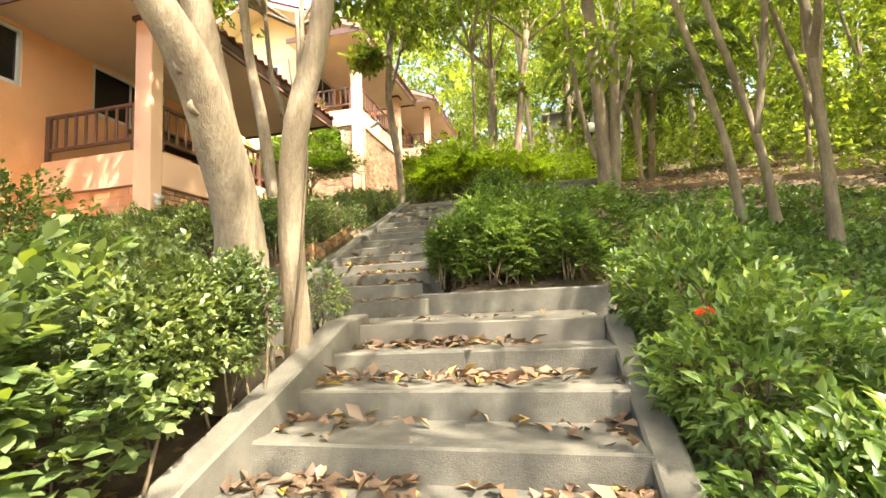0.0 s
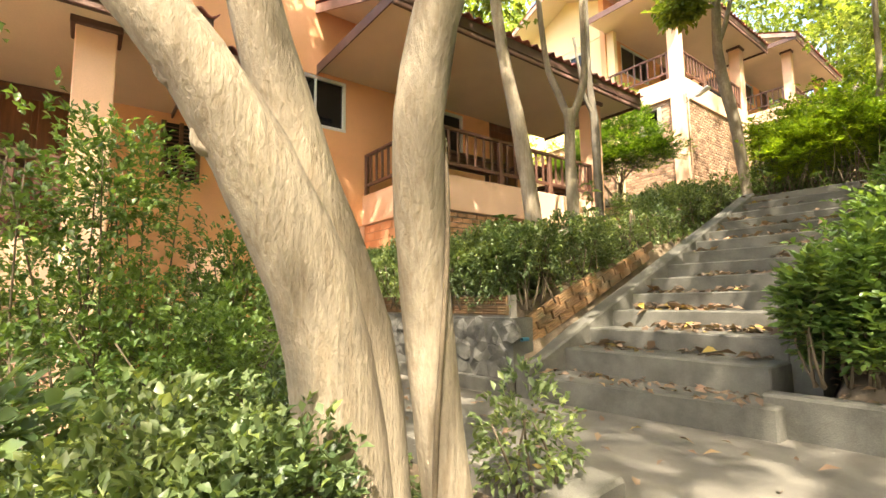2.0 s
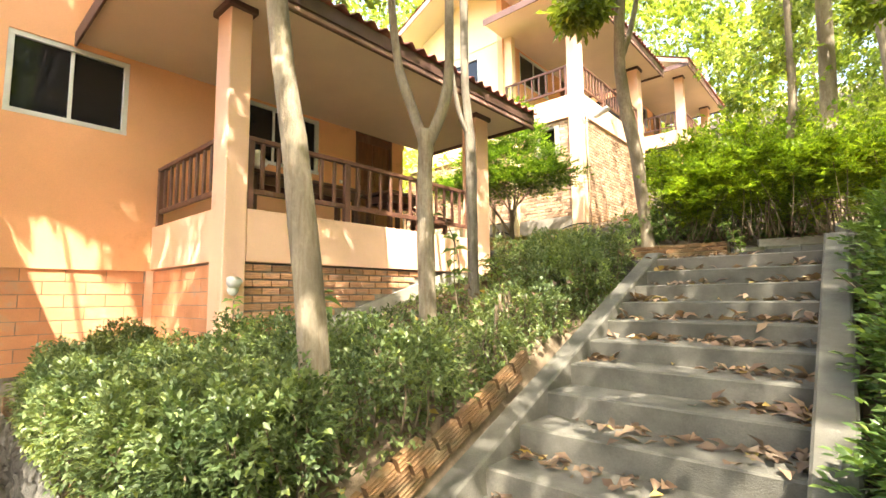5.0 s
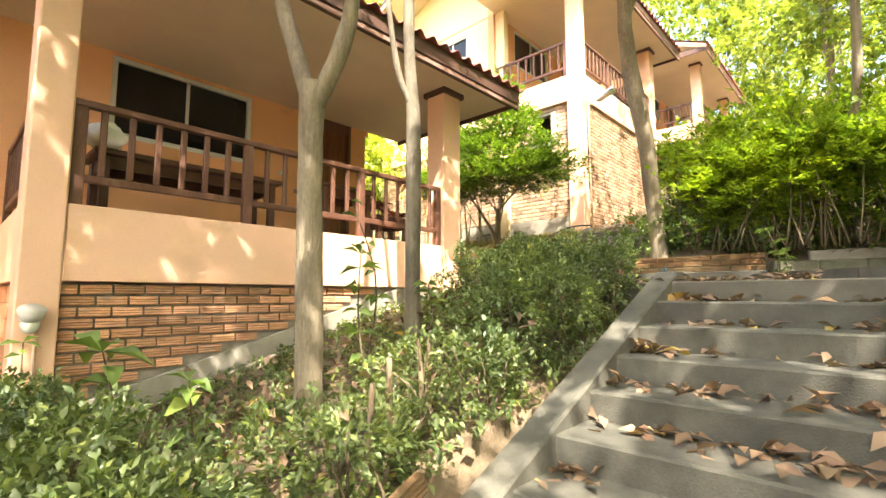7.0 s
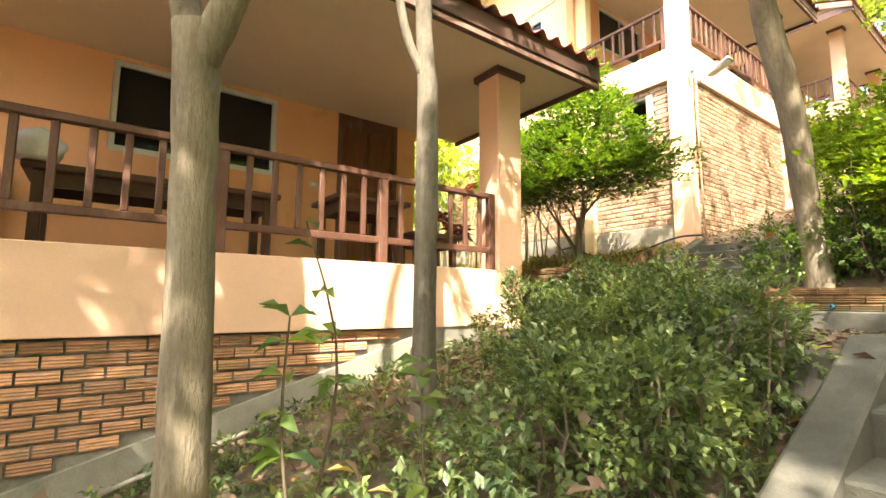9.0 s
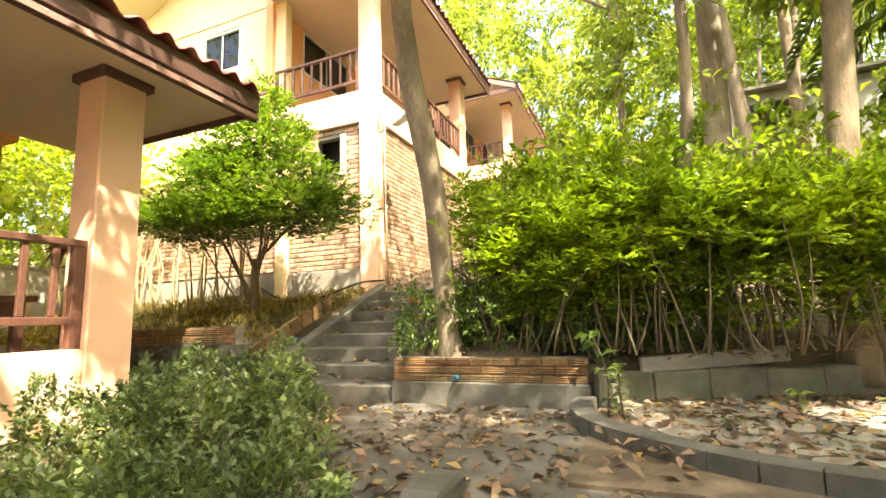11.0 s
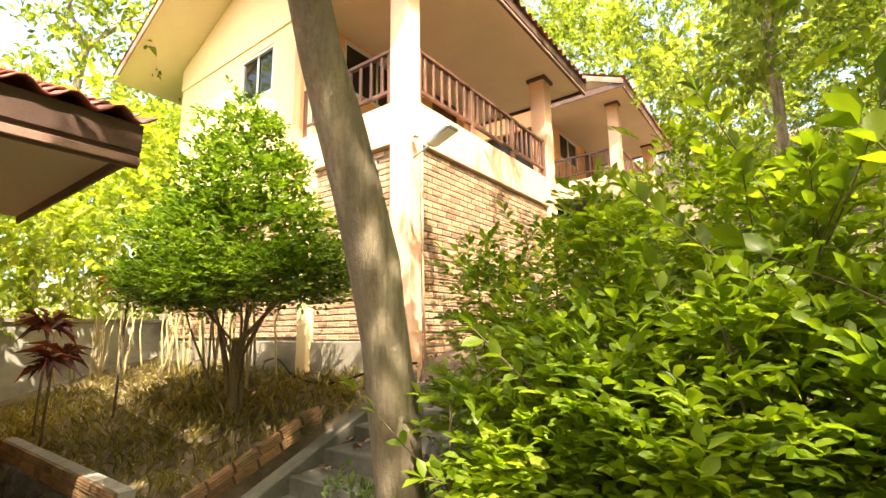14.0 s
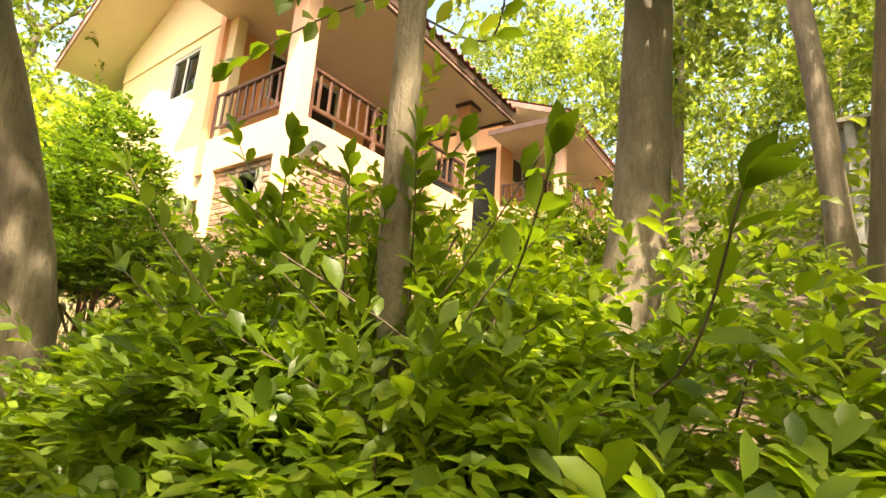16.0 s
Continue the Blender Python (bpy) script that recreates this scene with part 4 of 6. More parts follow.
# ---- trees ----
# where beams of sun come down through the canopy: (lit spot, half width)
SUN_GAPS = [((-8.9, 5.8, 2.6), 0.78), ((-6.5, 9.5, 3.75), 0.7), ((-10.4, 14.6, 4.4), 1.0), ((0.3, 12.8, 3.5), 0.6), ((-1.85, 2.3, 0.9), 0.45), ((-2.2, 1.2, 1.3), 0.35), ((0.95, 1.7, 0.8), 0.7), ((-2.5, 6.3, 1.9), 0.4), ((-0.8, 12.2, 3.5), 0.75)]


def canopy_gap(c):
    """True for the points that leave the beams of sun free."""
    keep = np.ones(len(c), bool)
    for spot, r in SUN_GAPS:
        d = c - np.asarray(spot)
        w = np.asarray(sun_way)
        keep &= np.linalg.norm(d - (d @ w)[:, None] * w, axis=1) > r
    return keep


def tree(name, trunks, label, bark, crown=None, leaf=0.14, n=2500, leaf_mat_=None, group="", sides=12, wobble=0.07, limbs=5, seed=1):
    """trunks: list of (points, radius low, radius high). crown: list of (centre, radius) lumps."""
    foot = trunks[0][0][0]
    t = thing(name, foot, label, "tree", group)
    for k, (pts, r0, r1) in enumerate(trunks):
        p = smooth_path(pts, 16)
        rad = np.linspace(r0, r1, 16)
        if k == 0:
            rad[:3] *= (1.22, 1.12, 1.05)
        tubes("trunk" if k == 0 else "limb", [(p, rad)], bark, t, sides=sides, wobble=wobble)
    if crown:
        r = np.random.default_rng(seed)
        items = []
        tops = [np.asarray(q[0][-1], float) for q in trunks]
        highest = max(q[2] for q in tops)
        tops = [q for q in tops if q[2] > highest - 2.5]
        for c, rad in crown[:limbs]:
            c = np.asarray(c, float)
            top = min(tops, key=lambda q: np.linalg.norm(q - c))
            items.append((smooth_path((top - (0, 0, 0.3), (top + c) / 2 + r.normal(0, 0.2, 3), c + np.asarray(rad) * (0.2, 0.2, 0.4)), 7), np.linspace(0.05, 0.012, 7)))
        tubes("branch", items, bark, t, sides=6)
        cs, os_ = [], []
        for i, (c, rad) in enumerate(crown):
            p, o = blob_points(max(5, n // len(crown) // 6), c, rad, 0.35, 0.3, seed=seed * 31 + i)
            cs.append(p)
            os_.append(o)
        c, o = np.concatenate(cs), np.concatenate(os_)
        m = canopy_gap(c)
        c, o = c[m], o[m]
        start, aim, s = rosettes(c, o * 0.4 + (0, 0, -0.15), np.full(len(c), leaf), 6, 1.0)
        leaves("crown", start, aim, s, leaf_mat_ or CROWN, t)
    return t


def lumps(centre, spread, count, rad, seed):
    r = np.random.default_rng(seed)
    return [(np.asarray(centre) + r.normal(0, 1, 3) * spread, np.asarray((rad, rad, rad * 0.65)) * r.uniform(0.7, 1.3)) for _ in range(count)]


old_tree = tree("tree", [([(-2.2, 3.0, 0.75), (-2.17, 2.94, 1.5), (-2.13, 2.82, 2.03), (-2.11, 2.67, 2.32), (-2.1, 2.55, 2.53), (-2.1, 2.38, 2.78), (-2.16, 2.17, 3.03), (-2.3, 1.9, 3.5), (-2.5, 1.6, 4.5)], 0.165, 0.075),
                         ([(-2.22, 3.14, 0.75), (-2.2, 3.06, 1.7), (-2.21, 2.95, 2.11), (-2.21, 2.79, 2.5), (-2.2, 2.65, 2.92), (-2.22, 2.56, 3.3), (-2.35, 2.4, 4.2), (-2.5, 2.3, 5.6)], 0.135, 0.07),
                         ([(-2.12, 2.33, 2.86), (-2.2, 2.3, 2.98), (-2.32, 2.22, 3.16), (-2.5, 2.1, 3.4)], 0.016, 0.008)],
                "old pale smooth-barked tree with leaning forked trunks", BARK,
                # crown lumps out of view, spread towards the sun to shade the house wall
                lumps((-4.6, 2.2, 9.3), (1.6, 1.3, 0.8), 12, 1.1, 4) + lumps((-5.1, 2.3, 11.6), (1.3, 1.5, 0.7), 10, 1.2, 14) + lumps((-6.6, 2.5, 9.6), (0.8, 0.9, 0.5), 9, 1.0, 24), 0.19, 21000, seed=4, sides=20, wobble=0.06)


def bark_knob(at, radius, out, name, material, label):
    """A healed-over limb stub: a lumpy collar with a sunken, cracked end."""
    bm = bmesh.new()
    bmesh.ops.create_uvsphere(bm, u_segments=16, v_segments=10, radius=1.0)
    for v in bm.verts:
        d = v.co.normalized()
        k = 1 + 0.16 * noise.noise(d * 2.6 + Vector(at)) + 0.07 * noise.noise(d * 7.0)
        z = d.z * 0.85 if d.z < 0.55 else 0.85 * (0.55 - (d.z - 0.55) * 0.7)
        v.co = Vector((d.x * k, d.y * k, z * k)) * radius
    bm.transform(Matrix.Translation(at) @ Vector(out).to_track_quat("Z", "Y").to_matrix().to_4x4())
    part(name, bm, material, old_tree, label, smooth=True)


bark_knob((-2.115, 2.41, 2.79), 0.075, (0.8, -0.45, 0.25), "cut_stub", BARK, "weathered sawn-off limb end")
bark_knob((-2.09, 2.37, 2.70), 0.07, (0.5, -0.8, -0.1), "knot", BARK, "swollen bark knot")
bark_knob((-2.10, 2.47, 2.50), 0.055, (0.9, -0.3, 0.0), "knot", BARK, "swollen bark knot")
SLENDER = [(-1.96, 3.28, 0.8), (-1.96, 3.26, 1.19), (-1.95, 3.19, 1.65), (-1.93, 3.13, 2.07), (-1.85, 3.055, 2.41), (-1.79, 3.025, 2.645), (-1.725, 3.036, 2.885), (-1.67, 3.056, 3.10), (-1.55, 3.1, 4.0), (-1.35, 3.1, 5.4)]
tree("tree", [(SLENDER, 0.092, 0.074)],
     "pale smooth-barked slender tree by the steps", BARK, lumps((-1.2, 3.0, 7.0), (1.2, 1.2, 0.5), 7, 0.95, 5), 0.14, 4600, seed=5, sides=16, wobble=0.06)
axis = smooth_path(SLENDER[:6], 40)
vine = [(p[0] + 0.096 * math.cos(a), p[1] + 0.096 * math.sin(a), p[2]) for p, a in zip(axis, np.linspace(-2.2, 1.9, 40))]
tagged(tubes("vine", [(vine, np.linspace(0.012, 0.007, 40))], TWIG, sides=6), "thin woody vine winding up a tree trunk", "vine")
tree("tree", [([(-3.83, 5.95, 2.15), (-3.86, 5.9, 2.9), (-3.98, 5.85, 3.9), (-4.15, 5.8, 4.9), (-4.3, 5.7, 6.8)], 0.098, 0.06)],
     "pale leaning tree in the hedge bed", BARK, lumps((-4.2, 5.5, 8.2), (1.1, 1.1, 0.5), 8, 0.95, 6), 0.16, 8000, seed=6)
tree("tree", [([(-4.72, 7.78, 2.4), (-4.73, 7.77, 3.2), (-4.73, 7.75, 4.1), (-4.68, 7.72, 4.75)], 0.09, 0.08),
              ([(-4.70, 7.72, 4.6), (-4.84, 7.66, 5.05), (-4.98, 7.6, 5.6), (-5.05, 7.5, 7.0)], 0.06, 0.04),
              ([(-4.68, 7.74, 4.6), (-4.56, 7.85, 5.0), (-4.53, 7.92, 5.5), (-4.55, 7.95, 7.0)], 0.065, 0.045)],
     "pale forked tree on the slope below the porch", BARK, lumps((-4.5, 7.6, 8.2), (1.0, 1.0, 0.5), 5, 0.9, 7), 0.14, 3000, seed=7)
tree("tree", [([(-5.18, 9.1, 2.7), (-5.2, 9.12, 3.9), (-5.22, 9.14, 5.0), (-5.3, 9.15, 5.9), (-5.35, 9.2, 7.8)], 0.078, 0.055), ([(-5.25, 9.12, 5.2), (-5.32, 9.0, 5.6), (-5.4, 8.9, 6.6)], 0.035, 0.025)],
     "slim grey tree with flaking bark", BARK_GREY, lumps((-4.8, 8.3, 8.6), (0.9, 0.9, 0.4), 4, 0.8, 8), 0.14, 2000, seed=8, wobble=0.12)
tree("tree", [([(-4.15, 12.72, 3.5), (-4.2, 12.65, 4.5), (-4.22, 12.5, 5.5), (-4.3, 12.25, 6.4), (-4.25, 12.0, 7.2), (-4.1, 11.9, 8.8)], 0.115, 0.09),
              ([(-4.27, 12.05, 6.95), (-4.15, 12.3, 7.6), (-4.0, 12.6, 8.8)], 0.05, 0.04)],
     "knotty pale tree leaning out of the brick planter", BARK, lumps((-3.2, 11.5, 9.8), (1.1, 1.0, 0.5), 8, 1.0, 9) + [((-4.7, 11.5, 7.85), (0.4, 0.4, 0.22)), ((-4.5, 11.2, 7.6), (0.3, 0.3, 0.25))], 0.16, 6500, seed=9, wobble=0.12)
tree("tree", [([(-1.95, 13.25, 3.6), (-1.85, 13.5, 4.8), (-1.68, 13.9, 5.8), (-1.6, 14.0, 8.5)], 0.14, 0.11)],
     "straight pale tree behind the bright bush", BARK, lumps((-1.5, 14.0, 10.5), (1.4, 1.4, 0.7), 7, 1.1, 10), 0.15, 4200, seed=10)
tree("tree", [([(-2.32, 13.35, 3.6), (-2.25, 13.1, 4.8), (-2.06, 12.75, 5.8), (-2.0, 12.75, 8.5)], 0.052, 0.043)],
     "thin grey-white tree in the bright bush", BARK, lumps((-2.0, 12.9, 10.2), (1.1, 1.1, 0.6), 5, 1.0, 11), 0.15, 3200, seed=11)
tree("tree", [([(-1.05, 13.25, 3.6), (-1.0, 13.2, 4.8), (-0.85, 13.3, 6.2), (-0.5, 13.6, 9.0)], 0.12, 0.09)],
     "brown-barked tree behind the low garden wall", BARK_BROWN, lumps((-0.3, 13.6, 10.8), (1.3, 1.3, 0.6), 6, 1.1, 12) + [((-0.9, 13.5, 7.3), (0.5, 0.4, 0.35))], 0.15, 3800, seed=12)

fr = np.random.default_rng(21)


def forest_tree(x, y, k, near=False, dense=1.0):
    z = float(ground_z(x, y))
    hgt = fr.uniform(7, 11)
    lean = fr.normal(0, 0.5, 2)
    pts = [(x, y, z - 0.1), (x + lean[0] * 0.25, y + lean[1] * 0.25, z + hgt * 0.3), (x + lean[0] * 0.7, y + lean[1] * 0.5, z + hgt * 0.6), (x + lean[0], y + lean[1], z + hgt * 0.9)]
    r0 = fr.uniform(0.07, 0.16)
    tr = [(pts, r0, r0 * 0.5)]
    if fr.uniform() < 0.6:
        a = np.array(pts[1]) + (0, 0, fr.uniform(-0.8, 0.5))
        d = fr.normal(0, 0.8, 2)
        tr.append(([a, a + (d[0] * 0.5, d[1] * 0.5, 1.6), a + (d[0], d[1], 4.2)], r0 * 0.6, r0 * 0.35))
    cr = lumps((x + lean[0], y + lean[1], z + hgt), (1.7, 1.7, 1.3), 11, 1.3, 100 + k)
    cr += lumps((x + lean[0] * 0.6, y + lean[1] * 0.6, z + hgt * 0.62), (1.6, 1.6, 1.0), 4, 0.8, 300 + k)
    return tree("tree", tr, "slender forest tree with pale trunk and light crown", BARK if k % 3 else BARK_BROWN, cr, 0.20 if near else 0.26, int((4600 if near else 3200) * dense), FARCROWN if k % 2 else CROWN, "forest trees", sides=8, seed=200 + k)


spotted = []
k = 0
while len(spotted) < 42 and k < 4000:
    k += 1
    x, y = fr.uniform(0.8, 24), fr.uniform(3, 44)
    if y > 24:
        x = fr.uniform(-4, 24)
    if (10 < y < 14.2 and x < 5) or (x < 2.2 and y < 10.5) or (x < 4.5 and 14 < y < 21) or any((x - a) ** 2 + (y - b) ** 2 < 2.4 for a, b in spotted):
        continue
    spotted.append((x, y))
    forest_tree(x, y, len(spotted), y < 16)
# those with y below 5 stand out of view, added to dapple the steps
for j, (x, y) in enumerate(((4.6, 1.2), (7.2, -1.0), (6.0, 4.0), (3.4, 7.4), (9, -5), (5, -5), (10, 3), (1.6, 15.8), (3.2, 18.6), (-0.6, 17.6), (0.9, 20.2), (-2.6, 21.0))):
    forest_tree(x, y, 80 + j, True)
# two unseen trees behind the start, added to shade trunks and lower bushes
forest_tree(2.3, -0.9, 95, True, 0.6)
forest_tree(-0.7, -1.9, 96, True, 1.3)
gz = float(ground_z(0.9, 9.8))
tree("tree", [([(0.9, 9.8, gz - 0.1), (0.92, 9.8, gz + 1.5), (0.85, 9.85, gz + 4), (0.7, 9.7, gz + 7.5)], 0.17, 0.09), ([(1.02, 9.75, gz - 0.1), (1.16, 9.7, gz + 1.6), (1.3, 9.6, gz + 4), (1.5, 9.4, gz + 7)], 0.12, 0.07),
              ([(0.78, 9.85, gz + 0.8), (0.55, 9.9, gz + 1.9), (0.38, 9.9, gz + 4), (0.3, 9.8, gz + 6.5)], 0.06, 0.035), ([(1.1, 9.7, gz + 1.3), (1.5, 9.5, gz + 2.6), (1.8, 9.4, gz + 5)], 0.05, 0.03)],
     # unseen crown lumps, placed far from the stems to shade landing, bank and steps
     "pale many-stemmed tree above the stair hedge", BARK, lumps((0.2, 8.2, 10.8), (1.3, 1.1, 0.6), 9, 1.1, 61) + lumps((-1.0, 6.4, 9.2), (1.1, 1.0, 0.5), 7, 1.0, 62) + lumps((0.6, 4.9, 9.8), (1.1, 1.0, 0.5), 6, 1.0, 63), 0.19, 10500, seed=61)
for fx, fy, fork in ((3.05, 8.1, True), (2.62, 8.15, False), (4.6, 9.6, True)):
    gz = float(ground_z(fx, fy))
    stems = [([(fx, fy, gz - 0.1), (fx - 0.12, fy, gz + 1.3), (fx - 0.3, fy + 0.1, gz + 2.4), (fx - 0.75, fy + 0.1, gz + 4.6), (fx - 0.9, fy, gz + 7)], 0.068, 0.04)]
    if fork:
        stems.append(([(fx - 0.15, fy, gz + 1.5), (fx + 0.05, fy, gz + 2.6), (fx + 0.25, fy, gz + 4.4), (fx + 0.3, fy, gz + 7)], 0.06, 0.035))
    tree("tree", stems, "slender pale tree rising from the ground cover", BARK, lumps((fx + 0.4, fy, gz + 8), (1.2, 1.2, 0.7), 6, 1.0, int(fx * 40)), 0.18, 2600, group="forest trees", seed=int(fx * 50), sides=10)
for j, (x, y) in enumerate(((-17, 14), (-18, 20), (-15.5, 26), (-19, 8), (-16, 33), (-13, 38), (-8, 40), (-20, 28), (-17.5, 2))):
    forest_tree(x, y, 100 + j, True)

# ---- hedges and shrubs ----
def bl(*c):
    return [((a, b, c_), (d, e, f)) for a, b, c_, d, e, f in c]


# ---- far woods: leafy masses up the hillside ----
def woods(name, boxes_, n, leaf, material, label, seed):
    r = np.random.default_rng(seed)
    cs, os_ = [], []
    for x0, x1, y0, y1, h0, h1, count in boxes_:
        for _ in range(count):
            x, y = r.uniform(x0, x1), r.uniform(y0, y1)
            z = float(ground_z(x, y)) + r.uniform(h0, h1)
            p, o = blob_points(n, (x, y, z), np.array((1.5, 1.5, 1.1)) * r.uniform(0.7, 1.5), 0.4, 0.35, seed=int(r.integers(1e6)))
            cs.append(p)
            os_.append(o)
    c, o = np.concatenate(cs), np.concatenate(os_)
    start, aim, s = rosettes(c, o * 0.5 + (0, 0, -0.1), np.full(len(c), leaf), 5, 1.0)
    v_, f_ = leaf_arrays(start, aim, s, 0.55)
    return tagged(raw(name, v_, f_, material), label, "woods", kind="stuff")


woods("far_woods", [(6, 30, 14, 45, 0.5, 12, 170), (12, 30, -6, 16, 0.3, 9, 90), (-5, 10, 30, 50, 0.5, 14, 120)], 55, 0.34, FARCROWN, "dense sunlit woods up the hillside", 5)
woods("woods_undergrowth", [(6.5, 15, 9.5, 14, 0.1, 0.8, 26), (0.5, 14, 16.5, 30, 0.0, 1.3, 70)], 60, 0.15, CROWN, "leafy undergrowth among the trunks", 6)
woods("hillside_shrubs", [(-1, 13, 17, 33, 0.0, 1.4, 120), (9, 15, 2, 10, 0.0, 0.6, 22)], 60, 0.19, FARCROWN, "sunlit green undergrowth up the slope", 16)
woods("woods_left", [(-34, -17, -10, 45, 0.5, 14, 160), (-17, -6, 32, 48, 1, 15, 80)], 55, 0.36, FARCROWN, "bright woods behind the houses", 7)
woods("bamboo_thicket", [(-14.5, -11.5, 12.6, 14.6, 2.4, 5.0, 10), (-21, -14.8, 11, 24, 0.5, 7.5, 75)], 110, 0.17, BAMBOO, "feathery yellow-green bamboo thicket", 8)

shrub("broad_leaf_bush", (-2.4, 1.6, 0.3), bl((-2.30, 1.10, 0.90, 0.46, 0.6, 0.6), (-2.3, 1.75, 1.02, 0.40, 0.5, 0.55), (-3.1, 1.5, 1.15, 0.75, 0.8, 0.62), (-2.9, 0.4, 0.7, 0.7, 0.6, 0.6), (-3.6, 0.7, 0.9, 0.7, 0.7, 0.6)),
      0.105, 11500, SAGE, "broad-leaved green bush beside the lower steps", width=0.58, stems=18, per=8, spray=True)
shrub("hedge", (-2.2, 2.4, 0.7), bl((-2.16, 2.25, 1.28, 0.26, 0.42, 0.42), (-2.08, 2.62, 1.32, 0.2, 0.3, 0.36), (-1.98, 2.42, 1.32, 0.2, 0.3, 0.36), (-1.96, 2.72, 1.36, 0.16, 0.2, 0.32), (-2.6, 2.9, 1.3, 0.35, 0.35, 0.42), (-2.9, 2.7, 1.1, 0.6, 0.6, 0.42), (-3.2, 3.4, 1.1, 0.6, 0.4, 0.35), (-1.98, 2.1, 1.18, 0.2, 0.4, 0.36), (-2.35, 2.45, 1.4, 0.35, 0.35, 0.36)),
      0.042, 27000, HEDGE, "small-leaved hedge round the pale tree trunks", "hedge", width=0.6, stems=16)
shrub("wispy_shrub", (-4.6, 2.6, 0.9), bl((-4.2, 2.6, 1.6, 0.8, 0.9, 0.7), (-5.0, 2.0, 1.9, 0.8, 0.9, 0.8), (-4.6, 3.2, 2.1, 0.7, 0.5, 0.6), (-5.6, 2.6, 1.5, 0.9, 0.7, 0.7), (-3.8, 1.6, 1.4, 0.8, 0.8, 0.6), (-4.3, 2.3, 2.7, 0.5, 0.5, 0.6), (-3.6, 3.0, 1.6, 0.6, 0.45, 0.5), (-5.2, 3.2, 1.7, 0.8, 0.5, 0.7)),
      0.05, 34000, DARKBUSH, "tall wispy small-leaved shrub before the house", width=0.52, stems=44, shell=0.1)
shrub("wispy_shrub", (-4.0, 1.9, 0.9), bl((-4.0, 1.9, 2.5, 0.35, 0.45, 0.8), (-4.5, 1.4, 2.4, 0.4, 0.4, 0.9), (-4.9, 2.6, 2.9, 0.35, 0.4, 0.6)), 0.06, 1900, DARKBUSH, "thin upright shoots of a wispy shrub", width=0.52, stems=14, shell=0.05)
shrub("hedge", (-2.05, 3.75, 1.1), bl((-2.05, 3.75, 1.4, 0.2, 0.25, 0.28)), 0.045, 900, HEDGE, "small clump of hedge at the landing", "hedge", stems=4)

for j, (x, y, rx, ry) in enumerate(((-4.2, 5.65, 0.55, 0.42), (-5.2, 5.7, 0.65, 0.45), (-6.2, 5.75, 0.65, 0.45), (-7.1, 5.75, 0.5, 0.4), (-3.85, 6.4, 0.42, 0.55), (-3.9, 7.3, 0.42, 0.6), (-3.95, 8.2, 0.42, 0.6), (-3.98, 9.1, 0.45, 0.6), (-4.0, 9.9, 0.5, 0.5), (-4.9, 6.5, 0.55, 0.5), (-5.0, 11.0, 0.5, 0.42), (-4.7, 5.28, 0.6, 0.22), (-5.7, 5.3, 0.65, 0.22), (-6.7, 5.3, 0.6, 0.22), (-3.75, 5.5, 0.3, 0.35), (-3.72, 5.2, 0.3, 0.16), (-5.8, 6.4, 0.55, 0.45), (-4.5, 9.7, 0.45, 0.45), (-4.35, 5.14, 0.5, 0.16), (-5.25, 5.1, 0.55, 0.16), (-6.15, 5.1, 0.55, 0.16), (-7.0, 5.4, 0.5, 0.3), (-7.5, 5.9, 0.4, 0.35), (-4.6, 10.5, 0.55, 0.45), (-5.3, 10.3, 0.5, 0.4))):
    z = float(lerp_table(max(y, 5.25), BED))
    k = 1.0 if y < 7 else 0.72 if y < 9 else 0.95
    shrub("hedge", (x, y, z), bl((x, y, z + 0.30 * k, rx, ry, 0.38 * k), (x + 0.25 * k, y + 0.1, z + 0.45 * k, rx * 0.55, ry * 0.6, 0.28 * k)), 0.042, int(5600 * k * k), HEDGE, "small-leaved clipped hedge in a brick-edged bed", "hedge", "bed hedges", width=0.55, stems=12)

for j, (x, y, rx, ry, h) in enumerate(((-0.75, 5.76, 0.4, 0.22, 0.34), (0.05, 5.78, 0.4, 0.22, 0.34), (-1.36, 5.72, 0.24, 0.18, 0.3), (-1.15, 5.92, 0.45, 0.42, 0.48), (-0.4, 6.1, 0.6, 0.5, 0.5), (-1.12, 6.8, 0.45, 0.5, 0.45), (-0.3, 7.0, 0.6, 0.6, 0.5), (-1.1, 7.7, 0.42, 0.5, 0.4), (-1.1, 8.6, 0.4, 0.5, 0.38), (-1.1, 9.5, 0.4, 0.5, 0.35), (0.4, 6.6, 0.6, 0.7, 0.5))):
    z = float(lerp_table(y, SLOPE)) + 0.1
    shrub("hedge", (x, y, z), bl((x, y, z + 0.3, rx, ry, h), (x - 0.1, y - 0.15, z + 0.45, rx * 0.6, ry * 0.6, h * 0.7)), 0.068, 4200, BIGLEAF, "green hedge beside the long steps", "hedge", "stair hedges", width=0.5, stems=10, per=8, spray=True)
for j, (x, y, rx, ry, h) in enumerate(((0.72, 1.9, 0.48, 0.6, 0.36), (0.62, 2.8, 0.45, 0.55, 0.45), (0.62, 3.7, 0.45, 0.55, 0.45), (0.75, 4.6, 0.5, 0.55, 0.45), (1.2, 2.5, 0.45, 0.6, 0.3), (0.85, 0.95, 0.5, 0.6, 0.26), (1.25, 1.6, 0.45, 0.6, 0.24))):
    z = float(lerp_table(y, SLOPE))
    shrub("ixora_bush", (x, y, z), bl((x, y, z + 0.28, rx, ry, h)), 0.075, 3400, BIGLEAF, "glossy green ixora bush beside the lower steps", "shrub", "ixora bushes", width=0.42, stems=10, per=6, spray=False)

